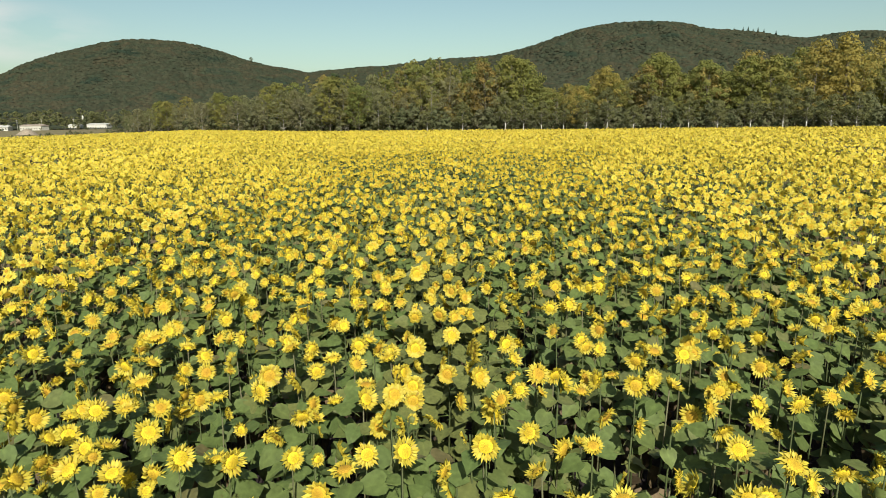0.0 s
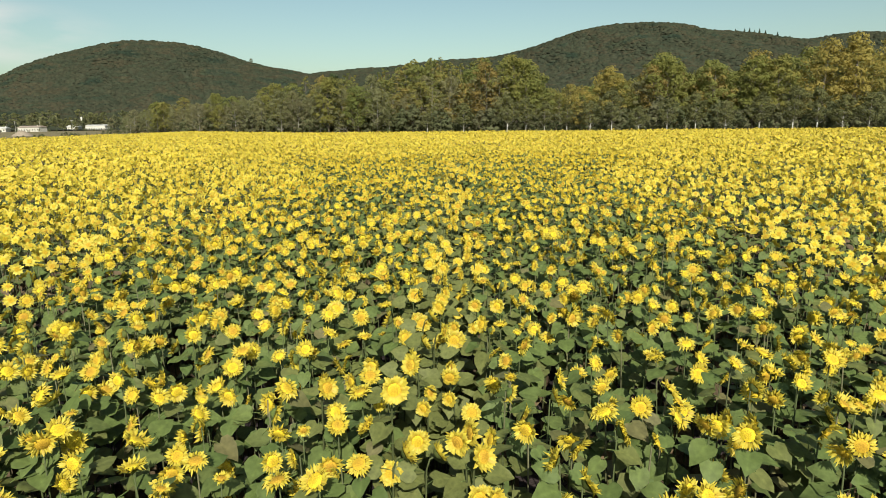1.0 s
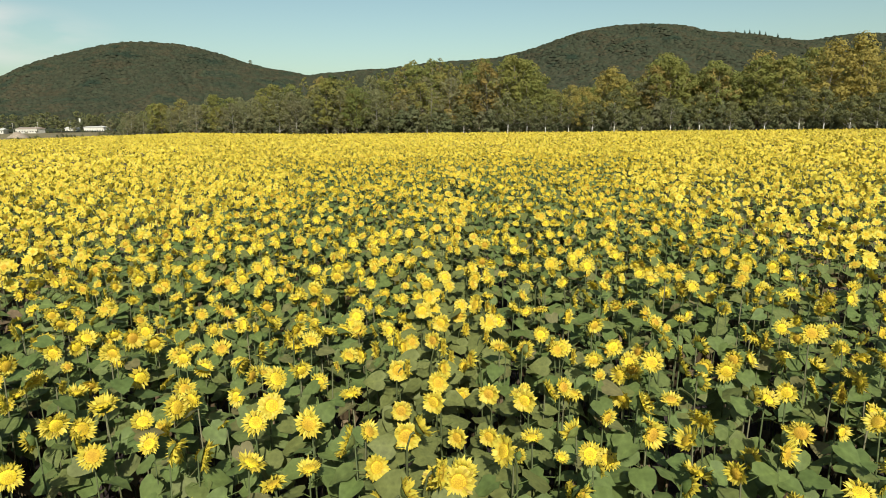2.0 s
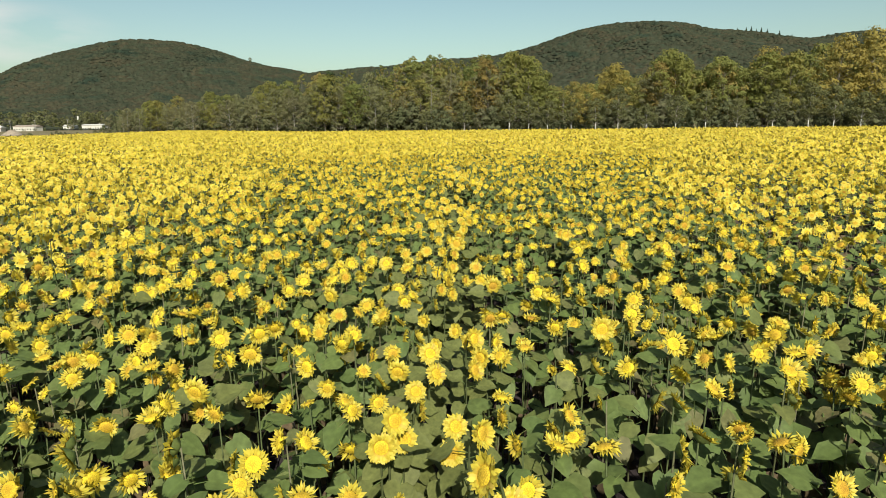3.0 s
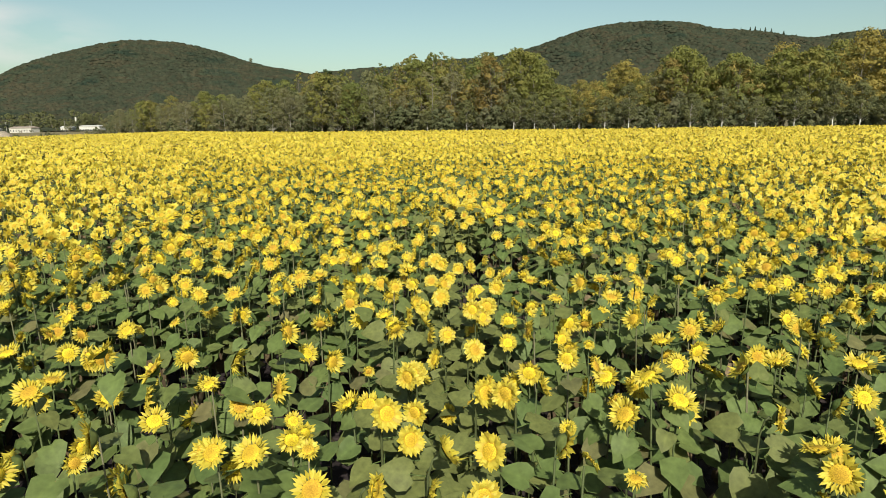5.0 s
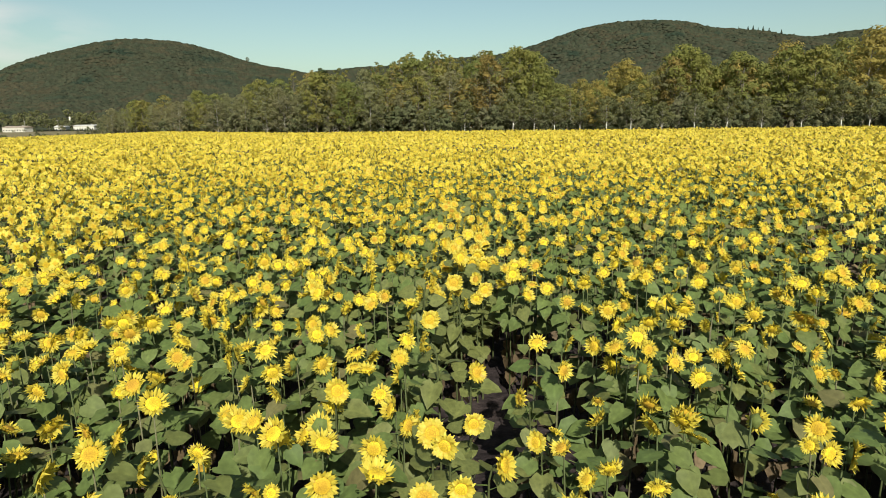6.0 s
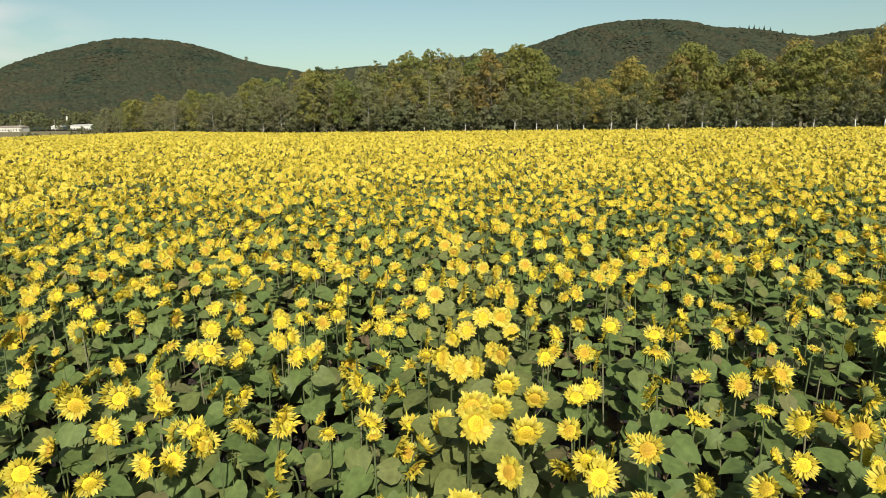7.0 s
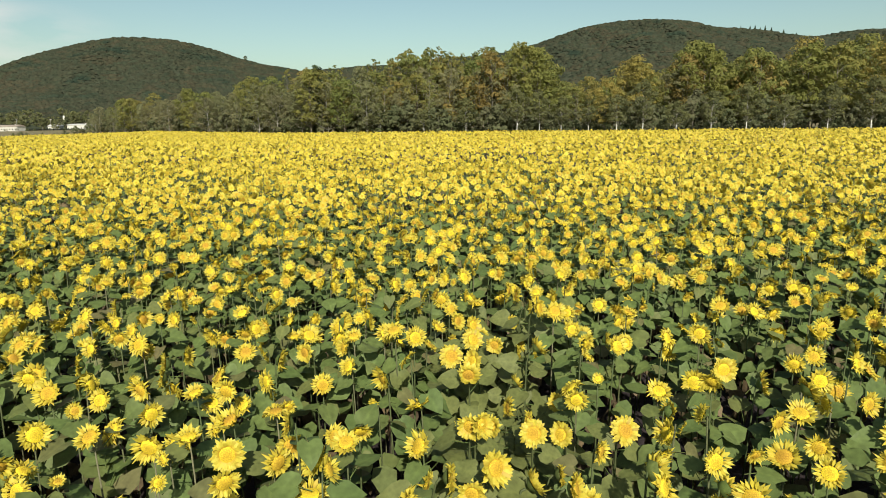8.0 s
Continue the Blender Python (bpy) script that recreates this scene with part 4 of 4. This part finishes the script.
def sow(xs, ys, step, rng, thin=0.30):
    """Jittered spots with head heights over a stretch of the field."""
    X, Y = np.meshgrid(np.arange(*xs, step), np.arange(*ys, step))
    X = (X + rng.uniform(-0.5, 0.5, X.shape) * step * 0.95).ravel()
    Y = (Y + rng.uniform(-0.5, 0.5, Y.shape) * step * 0.95).ravel()
    w = thin_spot(X, Y)
    keep = (rng.uniform(size=X.shape) > np.clip((w - 0.35) * thin * 2.2, 0, 0.75) * np.where((np.abs(X) < 5) & (Y > 6) & (Y < 44), 0.15, 1.0)) & (Y < field_edge(X)) & (X > FIELD_LEFT)
    gappy = np.where((np.abs(X) < 7) & (Y < 46), 0.26, 0.38)
    keep &= rng.uniform(size=X.shape) > 0.88 * np.clip(4.0 * (bare_spot(X, Y) - gappy), 0, 1)
    for px, py, wide, deep in THIN_PATCHES:
        inside = ((X - px) / wide) ** 2 + ((Y - py) / deep) ** 2 < rng.uniform(0.7, 1.2, X.shape)
        keep &= ~inside | (rng.uniform(size=X.shape) < 0.32)
    X, Y, w = X[keep], Y[keep], w[keep]
    Z = 1.5 + rng.normal(0, 0.11, X.shape) - 0.05 * w
    return np.stack([X, Y, Z], -1)


# the tallest heads below the flight line
TALL_HEADS = np.array([
    (-1.50, 8.81, 1.62), (0.40, 9.47, 1.64), (0.77, 10.77, 1.65), (-0.97, 12.54, 1.62), (-0.21, 13.77, 1.57), (-1.33, 14.81, 1.64),
    (0.62, 14.93, 1.63), (1.17, 16.02, 1.57), (-1.79, 18.31, 1.64), (1.26, 18.89, 1.57), (-1.93, 19.09, 1.58), (1.48, 19.66, 1.65),
    (-1.25, 20.18, 1.57), (-1.38, 21.21, 1.56), (0.55, 21.34, 1.63), (1.58, 22.11, 1.65), (-0.87, 22.58, 1.63), (-1.07, 24.09, 1.64),
    (1.99, 24.87, 1.60), (-0.01, 25.35, 1.61), (1.95, 25.84, 1.56), (-1.95, 26.08, 1.57), (-1.91, 29.77, 1.59), (0.16, 29.86, 1.58),
    (-1.00, 30.84, 1.61), (-0.39, 31.60, 1.71), (-1.21, 34.43, 1.59), (-1.81, 35.24, 1.60), (-1.77, 39.39, 1.57), (0.73, 39.71, 1.56),
    (1.78, 40.74, 1.56), (-1.69, 41.08, 1.59), (0.32, 42.93, 1.57),
])
STEP = 0.281
near = sow((-24, 25), (-6, 70), STEP, rng)
near = np.concatenate([near, sow((-24, -6), (12, 70), 0.62, rng, 0.1) - (0, 0, 0.06), sow((6, 25), (12, 70), 0.76, rng, 0.1) - (0, 0, 0.06)])      # denser away from the flight line
gap = np.min(np.hypot(near[:, None, 0] - TALL_HEADS[None, :, 0], near[:, None, 1] - TALL_HEADS[None, :, 1]), axis=1)
x, y = near[:, 0], near[:, 1]
strip = (np.abs(x) < 3.6) & (y > 7.5) & (y < 43)
near = near[(gap > 0.2) & ~(strip & (rng.uniform(size=len(near)) < np.where(x < 0, 0.06, 0.18)))]
# the plants nearest to the flight line are things of their own
below = np.where((near[:, 1] > 8) & (near[:, 1] < 42.5), np.abs(near[:, 0]), 99)
first = np.argsort(below)[:274]
single = np.concatenate([TALL_HEADS, near[first]])
near = np.delete(near, first, axis=0)
x, y = near[:, 0], near[:, 1]
close = (np.abs(x) < 6.2 + 0.6 * np.clip(y - 38, 0, 40)) & (np.abs(x) < 0.72 * (y - 3) + 1) & (np.abs(x) < 11) & (y > 4) & (y < 51)

templates = [hi_sunflower(rng, radians(a), radians(u)) for a, u in ((0, 14), (25, 22), (-30, 8), (48, 18), (-52, 26), (10, 34), (-14, -8), (75, 5), (-80, 12), (98, 30))]
order = rng.choice(10, len(single), p=[.10, .11, .11, .11, .11, .10, .09, .10, .10, .07])
placed = set()
for (hx, hy, hz), k in zip(single, order):
    k = int(k)
    set_out(templates[k], pose(hx, hy, 0, 0, 0, math.degrees(FACING) + rng.normal(0, 10)) @ Matrix.Scale(hz / 1.5, 4), placed)

LABEL = "dense crop of ripe yellow sunflowers with dull green leaves"
wayside = (np.abs(x) > 19.5) & (y < 60) | (y < 2.5 + np.abs(x) / 0.8)
def in_reach(p):
    return (-p[:, 0] < 0.75 * np.clip(p[:, 1] - 3, 0, 300) + 6) & (p[:, 0] < 0.67 * np.clip(p[:, 1] - 3, 0, 300) + 6)


ring = sow((-96, 92), (-14, 130), 0.41, rng, 0.25)
rx, ry = ring[:, 0], ring[:, 1]
ring = ring[((rx < -24) | (rx > 25) | (ry > 70) | (ry < -6)) & in_reach(ring)]
rim = sow((-124, 130), (130, 250), 0.56, rng, 0.25)
far_spots = np.concatenate([ring, rim[in_reach(rim)], near[~close & wayside]])
for level, spots in ((0, near[close]), (1, near[~close & ~wayside]), (2, far_spots)):
    crop(spots, level, rng, tagged(new("sunflower_crop"), LABEL, "sunflower field", kind="stuff"))

# bits of dry leaf and stalk on the soil below the flight
litter = Shape()
n = 4200
at = np.stack([rng.uniform(-7, 7, n), rng.uniform(5, 48, n), rng.uniform(0.004, 0.02, n)], -1)
chip = Shape().add([(-0.05, -0.012, 0), (0.04, -0.016, 0.006), (0.055, 0.012, 0), (-0.04, 0.014, 0.008)], [(0, 1, 2), (0, 2, 3)])
litter.stamp(chip, poses(turn_z(rng.uniform(0, 6.28, n)) @ turn_x(rng.normal(0, 0.3, n)), rng.uniform(0.4, 1.6, n), at))
tagged(new("leaf_litter", litter.mesh("leaf_litter", [DRY_AND_GAP_LEAF])), "scattered dry brown leaf bits on dark soil", "leaf litter", kind="stuff")
